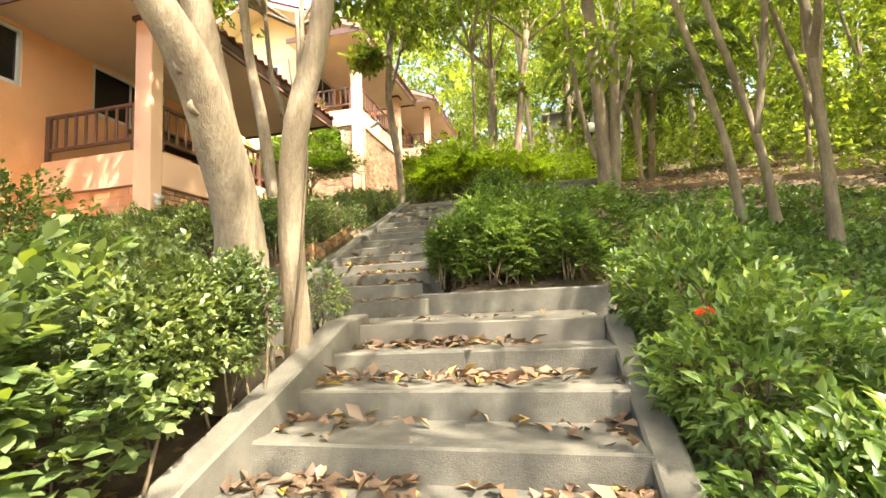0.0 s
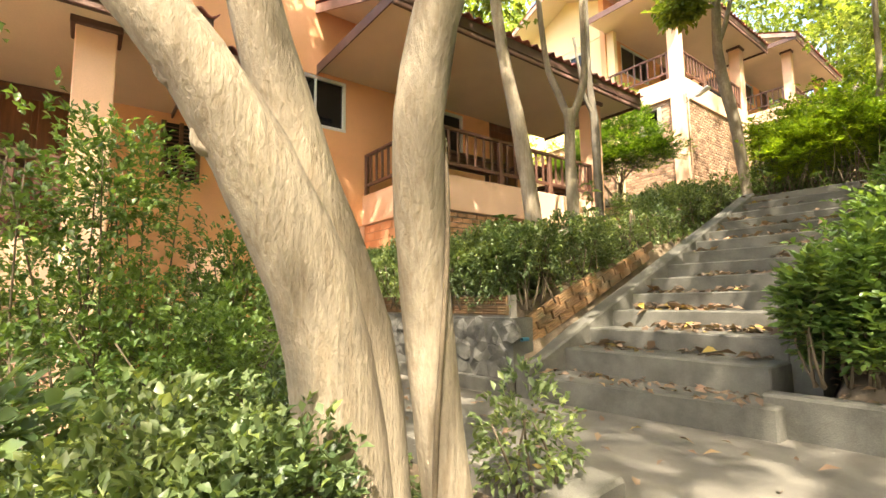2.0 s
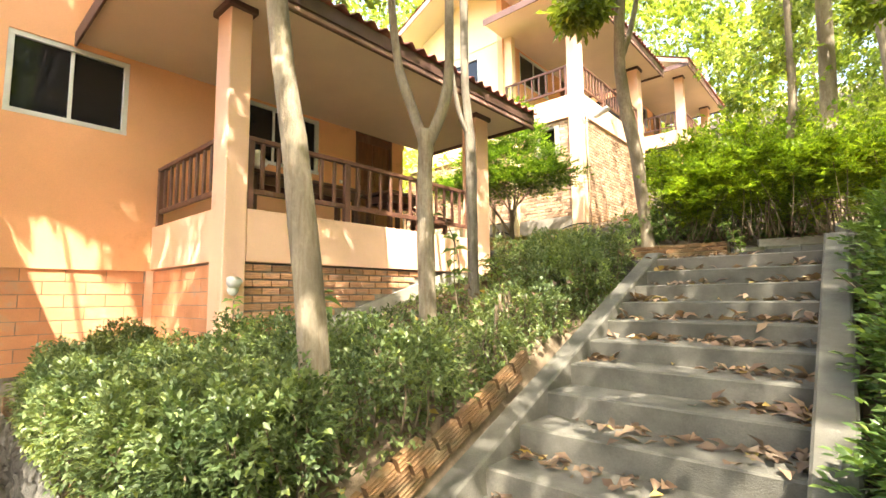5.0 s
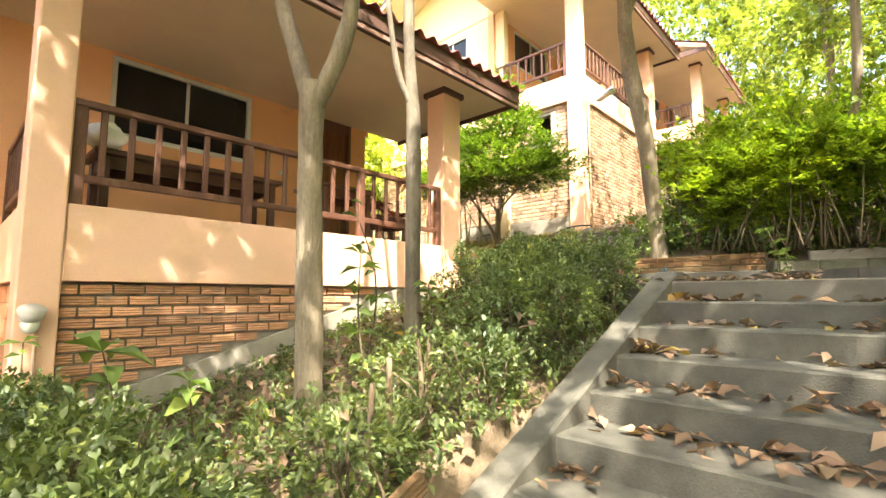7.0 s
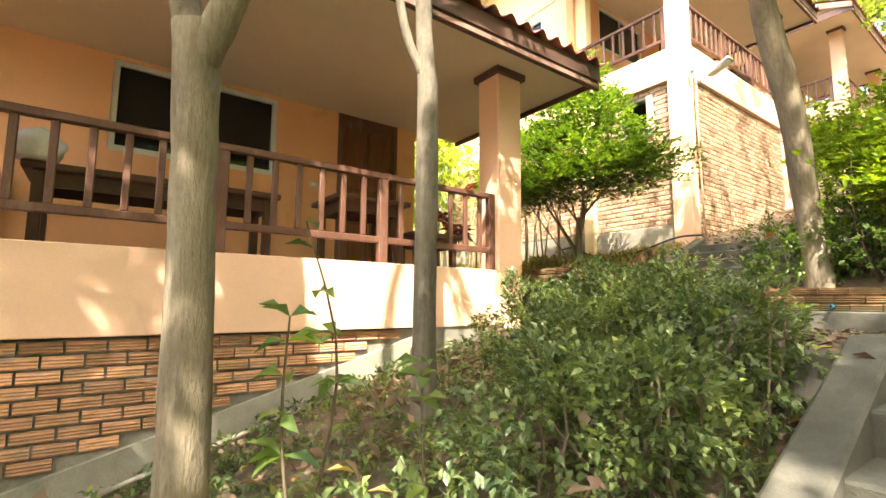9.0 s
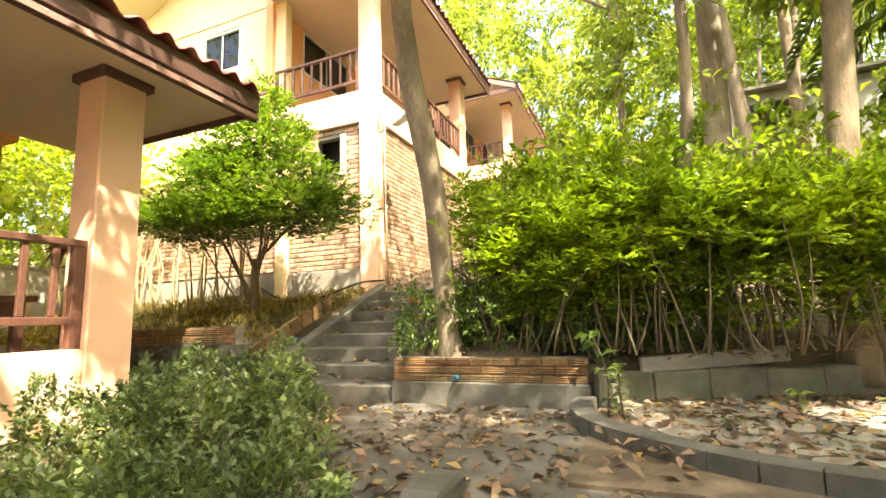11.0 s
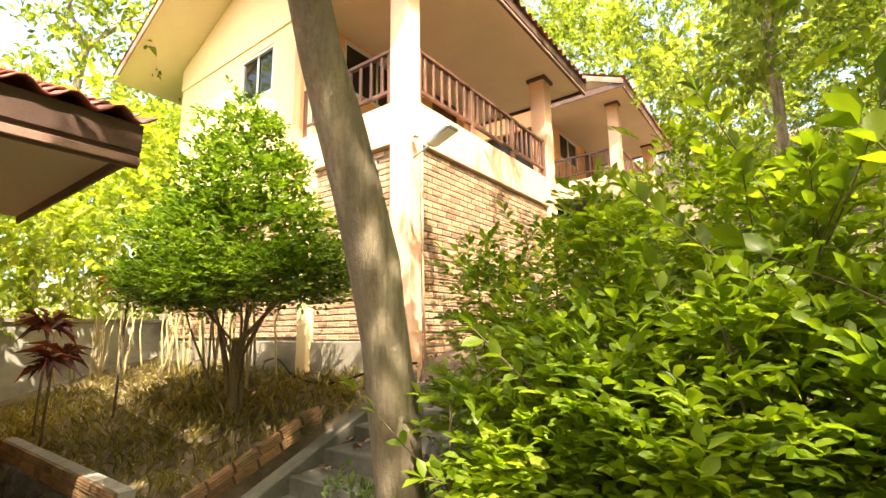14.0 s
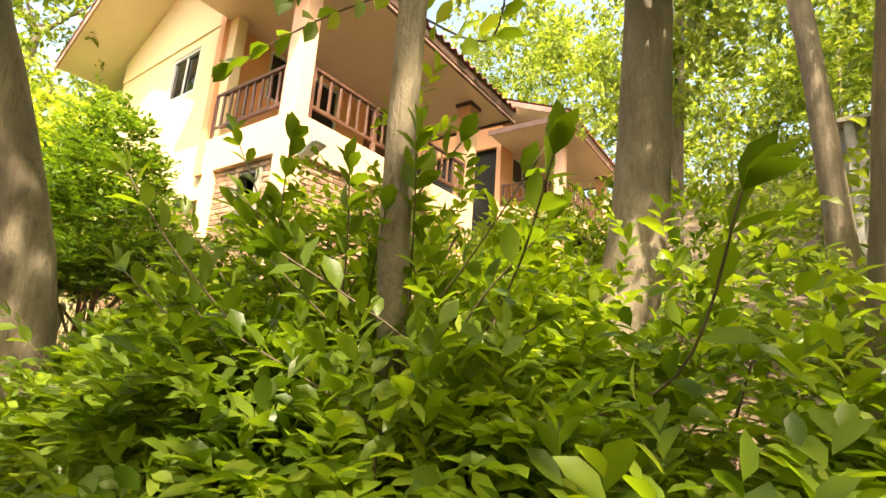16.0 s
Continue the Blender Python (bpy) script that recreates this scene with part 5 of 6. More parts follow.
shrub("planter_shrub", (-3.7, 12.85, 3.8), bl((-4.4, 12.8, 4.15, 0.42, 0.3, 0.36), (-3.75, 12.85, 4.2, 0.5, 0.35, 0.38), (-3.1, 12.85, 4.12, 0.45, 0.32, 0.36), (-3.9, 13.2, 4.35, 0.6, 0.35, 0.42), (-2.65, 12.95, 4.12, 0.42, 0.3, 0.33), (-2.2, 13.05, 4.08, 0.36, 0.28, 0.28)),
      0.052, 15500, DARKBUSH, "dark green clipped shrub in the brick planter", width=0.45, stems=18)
for j, (x, y, z, rx, ry, rz) in enumerate(((-3.9, 13.45, 5.25, 0.6, 0.5, 0.6), (-3.2, 13.45, 5.45, 0.7, 0.6, 0.62), (-2.5, 13.4, 5.5, 0.7, 0.6, 0.58), (-1.6, 13.4, 5.15, 0.75, 0.6, 0.45), (-0.7, 13.7, 5.05, 0.8, 0.6, 0.45), (0.3, 14.0, 4.95, 0.9, 0.6, 0.5), (1.5, 14.5, 5.0, 0.9, 0.7, 0.6),
                                           (-2.9, 13.0, 5.05, 0.6, 0.35, 0.45), (-2.1, 12.95, 5.0, 0.6, 0.38, 0.45), (-1.3, 13.05, 4.95, 0.6, 0.4, 0.42), (-0.5, 13.25, 4.9, 0.6, 0.4, 0.4), (-3.5, 12.58, 4.72, 0.4, 0.2, 0.24), (-3.0, 12.5, 4.85, 0.42, 0.2, 0.28), (-2.5, 12.5, 4.98, 0.4, 0.2, 0.3), (-1.95, 12.5, 4.92, 0.42, 0.2, 0.28), (-1.3, 12.55, 4.85, 0.42, 0.2, 0.28), (-0.7, 12.7, 4.85, 0.42, 0.2, 0.28), (-3.35, 12.85, 4.95, 0.45, 0.28, 0.36), (-2.95, 12.66, 4.72, 0.45, 0.24, 0.28), (-2.2, 12.62, 4.66, 0.5, 0.24, 0.28), (-1.45, 12.68, 4.62, 0.5, 0.24, 0.28))):
    shrub("bright_bush", (x, y, 3.95), bl((x, y, z, rx, ry, rz), (x + 0.3, y - 0.2, z - 0.22, rx * 0.7, ry * 0.6, rz * 0.6), (x - 0.35, y + 0.1, z + 0.18, rx * 0.55, ry * 0.6, rz * 0.6), (x + 0.1, y, z - 0.42, rx * 0.85, ry * 0.6, 0.22)),
          0.07, 3300, BUSH, "tall light-green bush with thin stems", "shrub", "bright bushes", width=0.5, stems=8, shell=0.12, per=8, spray=True)
shrub("bright_bush", (-5.0, 18.0, 5.2), bl((-4.6, 17.5, 6.0, 1.2, 1.2, 0.9), (-3.4, 17.0, 6.0, 1.2, 1.1, 0.9), (-4.0, 19.0, 6.8, 1.4, 1.4, 1.0), (-2.0, 17.0, 6.0, 1.2, 1.2, 0.9)), 0.12, 7000, BUSH, "bright green bushes beside the upper house", stems=14)
umbrella = shrub("round_shrub_tree", (-7.7, 13.9, 4.3), bl((-7.85, 13.9, 5.75, 1.8, 1.1, 0.36), (-6.95, 13.75, 5.78, 0.95, 0.85, 0.38), (-8.85, 13.9, 5.8, 1.0, 0.85, 0.42), (-7.7, 13.85, 6.3, 1.4, 0.95, 0.55), (-7.6, 13.85, 6.9, 0.95, 0.75, 0.5), (-7.55, 13.8, 7.4, 0.5, 0.5, 0.42), (-8.6, 13.9, 6.6, 0.75, 0.6, 0.42), (-9.5, 13.9, 5.9, 0.6, 0.6, 0.4)),
                 0.082, 36000, SHADELEAF, "umbrella-crowned shrub tree with bare branching stems", stems=0, shell=0.3, per=8, spray=True)
ur = np.random.default_rng(77)
for k in range(11):
    an = k * 2.399
    rr = 0.35 + 1.3 * ((k * 7) % 11) / 11
    head = np.array((-7.8 + math.cos(an) * rr * 1.1, 13.88 + math.sin(an) * rr * 0.62, 5.75 + ur.uniform(0, 0.5)))
    foot = np.array((-7.7, 13.9, 4.25 + 0.28 * (k % 4))) + (*ur.normal(0, 0.03, 2), 0)
    tubes("branch", [(smooth_path((foot, foot + (head - foot) * 0.45 + (*ur.normal(0, 0.07, 2), 0.12), head), 9), np.linspace(0.030 if k % 3 == 0 else 0.018, 0.007, 9))], BARK_BROWN, umbrella, sides=7, wobble=0.06)
tubes("trunk", [(smooth_path(((-7.7, 13.9, 4.1), (-7.72, 13.9, 4.5), (-7.68, 13.88, 5.15)), 8), np.linspace(0.075, 0.035, 8))], BARK_BROWN, umbrella, sides=9, wobble=0.08)


def shoot(at, head, leaf, n, seed):
    """A long leafy shoot: a bent twig with paired oval leaves towards its end and a fresh tip."""
    r = np.random.default_rng(seed)
    t = thing("leafy_shoot", at, "long bush shoot with pale green oval leaves", "branch", "bush shoots")
    a, h = np.array(at, float), np.array(head, float)
    path = smooth_path((a, (a + h) / 2 + r.normal(0, 0.06, 3), h), 14)
    tubes("stem", [(path, np.linspace(0.004, 0.002, 14))], TWIG, t, sides=5)
    d = (h - a) / np.linalg.norm(h - a)
    side = np.cross(d, (0.3, -0.8, 0.4))
    side /= np.linalg.norm(side)
    pos, aim, size = [], [], []
    for k in range(n):
        u = 0.06 + 0.94 * k / (n - 1)
        f = u * 13
        i = min(int(f), 12)
        p = path[i] + (path[i + 1] - path[i]) * (f - i)
        for sg in (-1, 1):
            pos.append(p)
            aim.append(side * sg * (1.0 - 0.5 * u) + d * (0.5 + 0.4 * u) + r.normal(0, 0.22, 3))
            size.append(leaf * r.uniform(0.75, 1.15))
    pos.append(path[-1])
    aim.append(d)
    size.append(leaf * 1.1)
    leaves("foliage", pos, aim, np.array(size), BUSH, t, width=0.52, oval=True)


sr = np.random.default_rng(88)
for k in range(36):
    x = -3.4 + 1.8 * (k * 0.618 % 1)
    y = 12.55 + 0.45 * (k * 0.382 % 1)
    top = 5.15 + 0.62 * sr.uniform() ** 1.4
    shoot((x, y + 0.25, top - 0.42), (x + sr.normal(0, 0.42), y - 0.08 + sr.normal(0, 0.10), top), 0.085, 9, 500 + k)
for k, (foot, head) in enumerate((((-2.7, 12.95, 5.3), (-2.95, 12.75, 6.0)), ((-2.8, 12.95, 5.2), (-2.5, 12.7, 5.85)), ((-2.75, 12.9, 5.2), (-3.2, 12.72, 5.7)), ((-2.4, 12.9, 5.2), (-2.2, 12.7, 5.7)), ((-2.3, 12.65, 5.1), (-2.62, 12.3, 5.62)), ((-2.4, 12.65, 5.0), (-2.85, 12.4, 5.4)),
                                  ((-2.06, 12.75, 6.3), (-2.65, 12.55, 6.1)), ((-2.06, 12.75, 6.45), (-2.5, 12.6, 6.5)), ((-2.06, 12.75, 6.2), (-1.65, 12.6, 6.15)), ((-2.06, 12.75, 6.5), (-1.7, 12.7, 6.55)), ((-2.06, 12.75, 6.4), (-2.25, 12.45, 6.15)))):
    shoot(foot, head, 0.092, 9, 700 + k)
for k in range(26):
    x = -3.95 + 2.2 * (k * 0.618 % 1)
    shoot((x, 12.85, 4.4), (x + sr.normal(-0.1, 0.25), 12.32 + sr.uniform(0, 0.18), 4.55 + sr.uniform(0, 0.45)), 0.08, 7, 600 + k)

# ---- ground cover and fallen leaves ----
def scatter(n, x0, x1, y0, y1, seed, keep=None):
    r = np.random.default_rng(seed)
    x, y = r.uniform(x0, x1, n), r.uniform(y0, y1, n)
    if keep is not None:
        m = keep(x, y)
        x, y = x[m], y[m]
    return x, y


def off_steps(x, y):
    return ~(((x > -3.5) & (x < -1.5) & (y > 5) & (y < 10.5)) | ((x > -1.98) & (x < 0.3) & (y < 5.5)) | ((y > 3.6) & (y < 5.3) & (x < -1.9)) | ((x > -6.6) & (x < -4.5) & (y > 12.3) & (y < 15.6)))


x, y = scatter(17000, 0.9, 10, -1, 9.6, 31, off_steps)
p = np.stack((x, y, ground_z(x, y)), 1)
aim = rng.normal(0, 1, (len(p), 3)) * (1, 1, 0.3) + (0, 0, 0.35)
start, aim, s = rosettes(p + (0, 0, 0.10), aim, np.full(len(p), 0.10), 4, 0.8)
tagged(leaves("ground_cover", start, aim, s, COVER), "low dark green creeping ground cover", "ground cover", kind="stuff")
x, y = scatter(2600, -6.5, -3.5, 5.3, 11.2, 32, off_steps)
p = np.stack((x, y, ground_z(x, y) + 0.04), 1)
start, aim, s = rosettes(p, rng.normal(0, 0.7, (len(p), 3)) + (0, 0, 0.6), np.full(len(p), 0.06), 5, 0.9)
tagged(leaves("slope_plants", start, aim, s, HEDGE), "small green weeds on the slope below the porch", "weeds", kind="stuff")
x, y = scatter(5200, -13, -6.5, 12.6, 16, 33)
p = np.stack((x, y, ground_z(x, y)), 1)
tagged(leaves("dry_grass", p, rng.normal(0, 0.35, (len(p), 3)) + (0, 0, 0.6), rng.uniform(0.08, 0.2, len(p)), GRASSY, width=0.09), "thin dry sunlit grass behind the steps", "grass", kind="stuff")

x, y = scatter(36000, -7, 9, 0, 19, 34, off_steps)
z = ground_z(x, y)
bed = (x > -4.6) & (x < 6) & (y > 12.7) & (y < 16)
z = np.where(bed, np.maximum(z, 3.84 + (y - 12.7) * 0.27), z)
inside = (x < -6.4) & (y > 6.4) & (y < 11.5)
x, y, z = x[~inside], y[~inside], z[~inside]
litter("leaf_litter", np.stack((x, y, z), 1), 0.085, "dry brown leaf litter on the soil")


x, y = scatter(260, -5.6, -3.6, 6.9, 10.4, 36, off_steps)
litter("caught_leaves", np.stack((x, y, ground_z(x, y) + rng.uniform(0.12, 0.42, len(x))), 1), 0.11, "large dry leaves caught in the slope plants", flat=0.7)
for j, (x, y, h, a, b) in enumerate(((-3.72, 7.55, 0.55, 0.0, 0.02), (-3.68, 7.42, 0.5, 0.03, 0.0), (-3.9, 7.95, 0.5, -0.06, 0.03), (-4.0, 8.1, 0.45, 0.02, 0.0))):
    z = float(ground_z(x, y))
    stump = thing("cut_stem", (x, y, z), "bare brown cut-back stem among the hedge", "stem", "cut stems")
    tubes("stem", [(smooth_path(((x, y, z - 0.05), (x + a * 0.4, y + b, z + h * 0.5), (x + a, y + b, z + h)), 7), np.linspace(0.018, 0.013, 7))], BARK_BROWN, stump, sides=7, wobble=0.08)
    tubes("side_shoot", [(((x + a * 0.5, y + b, z + h * 0.6), (x + a + 0.04, y + b - 0.03, z + h * 0.85)), (0.006, 0.004))], TWIG, stump, sides=5)


def on_steps(edges, x0, x1, n, seed, last):
    """Fallen leaves on the treads, thicker towards the back and to the sides."""
    r = np.random.default_rng(seed)
    out = []
    for i, (ey, ez) in enumerate(edges):
        y1 = edges[i + 1][0] if i + 1 < len(edges) else ey + last
        m = int(n * r.uniform(0.6, 1.3))
        mid = r.uniform(0, 1, 3)
        u = np.clip(np.concatenate([r.normal(c, 0.13, m // 3) for c in mid]), 0.03, 0.97)
        v = np.clip(1 - np.abs(r.normal(0, 0.33, len(u))), 0.06, 0.94)
        for a, b in zip(u, v):
            out.append((x0 + (x1 - x0) * a, ey + (y1 - ey) * b, ez))
    return out


fallen = on_steps(F1[:-1], -1.75, 0.10, 130, 1, 0.46) + on_steps(F2[1:-1], -3.28, -1.75, 80, 2, 0.4) + on_steps(F3, -6.3, -4.72, 40, 3, 0.4)
litter("fallen_leaves", fallen, 0.125, "curled brown leaves fallen on the steps", flat=0.38)
r_ = np.random.default_rng(5)
path_pts = [(r_.uniform(-7, 0.05), r_.uniform(3.9, 5.1), 1.19) for _ in range(140)] + [(r_.uniform(-3.3, -1.65), r_.uniform(5.2, 5.6), 1.375) for _ in range(90)]
for cx, cy in ((-4.0, 12.0), (-3.3, 11.9), (-3.6, 11.3), (-2.9, 10.8), (-4.2, 11.2), (-3.4, 10.5), (-4.4, 10.6)):
    path_pts += [(cx + r_.normal(0, 0.28), min(cy + r_.normal(0, 0.2), 12.45), 3.48) for _ in range(60)]
path_pts += [(r_.uniform(-4.7, -2.4), r_.uniform(10.3, 12.4), 3.48) for _ in range(420)]
path_pts += [(r_.uniform(-2.8, 3.5), r_.uniform(11.1, 13.2), 3.535) for _ in range(3000)]
litter("path_leaves", path_pts, 0.088, "scattered dry leaves on the paving", flat=0.35)

# ---- things on the porches ----
def long_bench(name, x0, x1, y0, y1, top, z0, label):
    t = thing(name, ((x0 + x1) / 2, (y0 + y1) / 2, z0), label, "table", "porch tables")
    part("tabletop", box(x0, x1, y0, y1, top - 0.05, top, 0.008), TABLEWOOD, t)
    part("apron", box(x0 + 0.06, x1 - 0.06, y0 + 0.08, y0 + 0.11, top - 0.16, top - 0.051), TABLEWOOD, t)
    part("apron", box(x0 + 0.06, x1 - 0.06, y1 - 0.11, y1 - 0.08, top - 0.16, top - 0.051), TABLEWOOD, t)
    for lx in (x0 + 0.05, x1 - 0.12):
        part("apron", box(lx + 0.02, lx + 0.05, y0 + 0.12, y1 - 0.12, top - 0.16, top - 0.051), TABLEWOOD, t)
        for ly in (y0 + 0.06, y1 - 0.13):
            part("leg", box(lx, lx + 0.07, ly, ly + 0.07, z0, top - 0.051, 0.006), TABLEWOOD, t)
    return t


long_bench("porch_table", -7.55, -6.95, 7.0, 8.75, 4.66, 3.96, "long dark wooden table behind the porch railing")
long_bench("porch_table", -7.7, -7.0, 9.3, 10.15, 4.78, 3.96, "small dark wooden table on the porch")
long_bench("porch_bench", -7.6, -7.1, 10.25, 10.95, 4.50, 3.96, "low dark wooden bench by the porch column")
bm = bmesh.new()
bmesh.ops.create_icosphere(bm, subdivisions=3, radius=1.0)
for v in bm.verts:
    d = v.co.normalized()
    k = 1 + 0.10 * math.sin(d.x * 6 + d.z * 5) + 0.07 * math.sin(d.y * 9 - d.z * 7)
    v.co = Vector((d.x * 0.13 * k, d.y * 0.15 * k, max(-0.10, d.z * 0.135 * k)))
bm.transform(Matrix.Translation((-7.0, 7.08, 4.762)))
tagged(part("cloth_bag", bm, WHITE, smooth=True), "crumpled white plastic bag on the porch table", "bag")
sw = thing("light_switch", (WALL_X, 9.75, 5.3), "cream light switch on the orange wall", "switch")
part("plate", box(WALL_X + 0.001, WALL_X + 0.014, 9.69, 9.83, 5.26, 5.33, 0.003), PLASTIC, sw)
part("rocker", box(WALL_X + 0.0145, WALL_X + 0.02, 9.72, 9.76, 5.275, 5.315, 0.002), WHITE, sw)

lw = thing("louvre_window", (WALL_X, 3.04, 3.89), "brown wooden louvre window in the orange wall", "window")
for a, b in ((3.04, 3.11), (3.29, 3.35), (3.53, 3.60)):
    part("stile", box(WALL_X + 0.002, WALL_X + 0.05, a, b, 3.89, 4.85, 0.005), WOOD, lw)
# near-black sheet for the shade behind the slats
part("backing", box(WALL_X + 0.002, WALL_X + 0.012, 3.11, 3.53, 3.91, 4.83), ROOM_SHADE, lw)
for k in range(14):
    z = 3.89 + 0.03 + k * 0.0643
    bm = box(-0.022, 0.022, 3.112, 3.528, -0.005, 0.005)
    bm.transform(Matrix.Translation((WALL_X + 0.034, 0, z)) @ Matrix.Rotation(0.6, 4, "Y"))
    part("slat", bm, WOOD, lw)
jar = thing("glass_jar", (-6.95, 1.05, 3.52), "pale glass jar on the lower porch railing", "jar")
tubes("body", [([(-6.95, 1.05, 3.54), (-6.95, 1.05, 3.66), (-6.95, 1.05, 3.74), (-6.95, 1.05, 3.80)], [0.15, 0.15, 0.11, 0.07])], GLOBE, jar, sides=18)
long_bench("porch_table", -7.30, -6.65, 0.35, 1.65, 3.54, 2.54, "dark wooden table on the lower porch")

# wall lamp and conduit on the column
lamp = thing("column_lamp", (FRONT_X, 6.66, 3.1), "round white bulkhead lamp on the porch column", "wall lamp")
bm = bmesh.new()
bmesh.ops.create_cone(bm, cap_ends=True, segments=18, radius1=0.062, radius2=0.085, depth=0.09, matrix=Matrix.Translation((FRONT_X + 0.09, 6.62, 3.235)) @ Matrix.Rotation(0.5, 4, "Y"))
bmesh.ops.bevel(bm, geom=[e for e in bm.edges if e.calc_face_angle(0) > 0.6], offset=0.01, segments=2, affect="EDGES")
part("housing", bm, PLASTIC, lamp, smooth=True)
bm = bmesh.new()
bmesh.ops.create_uvsphere(bm, u_segments=16, v_segments=8, radius=0.058, matrix=Matrix.Translation((FRONT_X + 0.075, 6.62, 3.165)) @ Matrix.Diagonal((1, 1, 1.15, 1)))
part("globe", bm, GLOBE, lamp, smooth=True)
part("bracket", box(FRONT_X + 0.001, FRONT_X + 0.05, 6.60, 6.68, 3.13, 3.26, 0.005), PLASTIC, lamp)
tubes("conduit", [([(FRONT_X + 0.018, 6.66, 3.14), (FRONT_X + 0.018, 6.66, 2.7), (FRONT_X + 0.02, 6.66, 2.15)], [0.012] * 3)], PIPE, lamp)

# floodlight, conduit and cable on the upper house's column
flood = thing("floodlight", (-6.45, 15.4, 7.5), "grey floodlight on a short arm", "floodlight")
tubes("arm", [([(-6.47, 15.45, 7.42), (-6.3, 15.42, 7.46), (-6.15, 15.4, 7.50)], [0.014] * 3)], STEEL, flood)
bm = box(-0.2, 0.2, -0.11, 0.11, -0.03, 0.03, 0.015)
for v in bm.verts:
    if v.co.x < 0:
        v.co.y *= 0.6
bm.transform(Matrix.Translation((-5.97, 15.38, 7.56)) @ Matrix.Rotation(-0.35, 4, "Y"))
part("lamp_head", bm, STEEL, flood)
bm = box(-0.16, 0.17, -0.085, 0.085, -0.038, -0.031, 0.002)
bm.transform(Matrix.Translation((-5.97, 15.38, 7.56)) @ Matrix.Rotation(-0.35, 4, "Y"))
part("glass", bm, GLOBE, flood)
cam_box = thing("junction_box", (-6.44, 15.5, 7.75), "small white junction box on the column", "junction box")
part("cover", box(-6.469, -6.40, 15.42, 15.50, 7.70, 7.80, 0.008), WHITE, cam_box)
part("socket", box(-6.46, -6.42, 15.44, 15.48, 7.66, 7.699, 0.003), PLASTIC, cam_box)
tagged(tubes("conduit", [([(-6.45, 15.6, 7.68), (-6.45, 15.6, 6.2), (-6.44, 15.62, 4.75)], [0.014] * 3)], PIPE), "thin pipe running down the column", "pipe")
tagged(tubes("cable", [(smooth_path([(-6.42, 15.45, 4.85), (-6.7, 15.1, 4.80), (-7.5, 15.1, 4.60), (-8.3, 15.15, 4.62), (-8.9, 15.25, 4.85), (-9.4, 15.35, 4.8)], 24), [0.016] * 24)], RUBBER, sides=6), "sagging black cable along the wall foot", "cable")
tagged(tubes("ground_pipe", [(smooth_path([(-6.42, 6.85, 2.33), (-6.4, 8.3, 2.75), (-6.38, 10.2, 3.3)], 12), [0.017] * 12)], PLINTH, sides=8), "grey pipe lying along the plinth", "pipe")
for q in ((-3.38, 5.2, 1.66), (-4.05, 12.49, 3.70), (-6.2, 13.05, 4.02)):
    t = thing("drain_pipe", q, "short blue plastic drain pipe end", "pipe", "drain pipes")
    bm = bmesh.new()
    bmesh.ops.create_cone(bm, cap_ends=False, segments=14, radius1=0.017, radius2=0.017, depth=0.08, matrix=Matrix.Translation(q) @ Matrix.Rotation(math.pi / 2, 4, "X"))
    g = bmesh.ops.solidify(bm, geom=bm.faces[:], thickness=0.005)
    part("pipe", bm, BLUE, t)
    # black plug that paints the darkness inside the pipe's mouth
    bm = bmesh.new()
    bmesh.ops.create_cone(bm, cap_ends=True, segments=14, radius1=0.013, radius2=0.013, depth=0.02, matrix=Matrix.Translation((q[0], q[1] - 0.02, q[2])) @ Matrix.Rotation(math.pi / 2, 4, "X"))
    part("bore", bm, BLACK, t)

# street lamp in the yard
sl = thing("street_lamp", (1.30, 16.0, 4.5), "black garden lamp post with a white globe", "street lamp")
tubes("pole", [([(1.30, 16.0, 4.3), (1.30, 16.0, 5.5), (1.30, 16.0, 6.5)], [0.05, 0.045, 0.04])], BLACK, sl, sides=12)
tubes("collar", [([(1.30, 16.0, 6.46), (1.30, 16.0, 6.5), (1.30, 16.0, 6.56)], [0.055, 0.075, 0.07])], BLACK, sl, sides=12)
bm = bmesh.new()
bmesh.ops.create_uvsphere(bm, u_segments=24, v_segments=14, radius=0.19, matrix=Matrix.Translation((1.30, 16.0, 6.71)) @ Matrix.Diagonal((1, 1, 0.92, 1)))
part("globe", bm, GLOBE, sl, "white glass globe", smooth=True)

# shed among the trees
shed = thing("shed", (1.6, 23.5, 8.0), "small grey shed with a flat metal roof", "shed")
zb = float(ground_z(1.6, 23.5))
part("roof", slab([(-0.2, 22.4, 9.85), (3.6, 22.4, 9.95), (3.6, 25, 10.1), (-0.2, 25, 10.0)], 0.08), PLINTH, shed)
wall_y(shed, 22.7, 0.0, 3.4, zb - 0.3, 9.8, [(0.6, 1.7, zb + 0.4, 9.5)], BLOCKWALL, 0.15)
part("back_wall", box(0.0, 3.4, 24.6, 24.8, zb - 0.3, 9.9), BLOCKWALL, shed)
for px in (0.05, 2.6):
    part("post", box(px, px + 0.12, 22.45, 22.57, zb - 0.3, 9.83), BLOCKWALL, shed)

# grey wall behind the houses
bw = thing("boundary_wall", (-14.5, 13, 4.2), "stained grey rendered boundary wall", "wall", kind="structure")
part("wall_body", box(-14.6, -14.4, 11.5, 19.0, 3.3, 5.5, 0.01), BLOCKWALL, bw)
part("coping", box(-14.65, -14.35, 11.5, 19.0, 5.5, 5.58, 0.01), PLINTH, bw)
part("wall_body", box(-14.4, -9.0, 20.0, 20.2, 3.3, 6.2, 0.01), BLOCKWALL, bw)

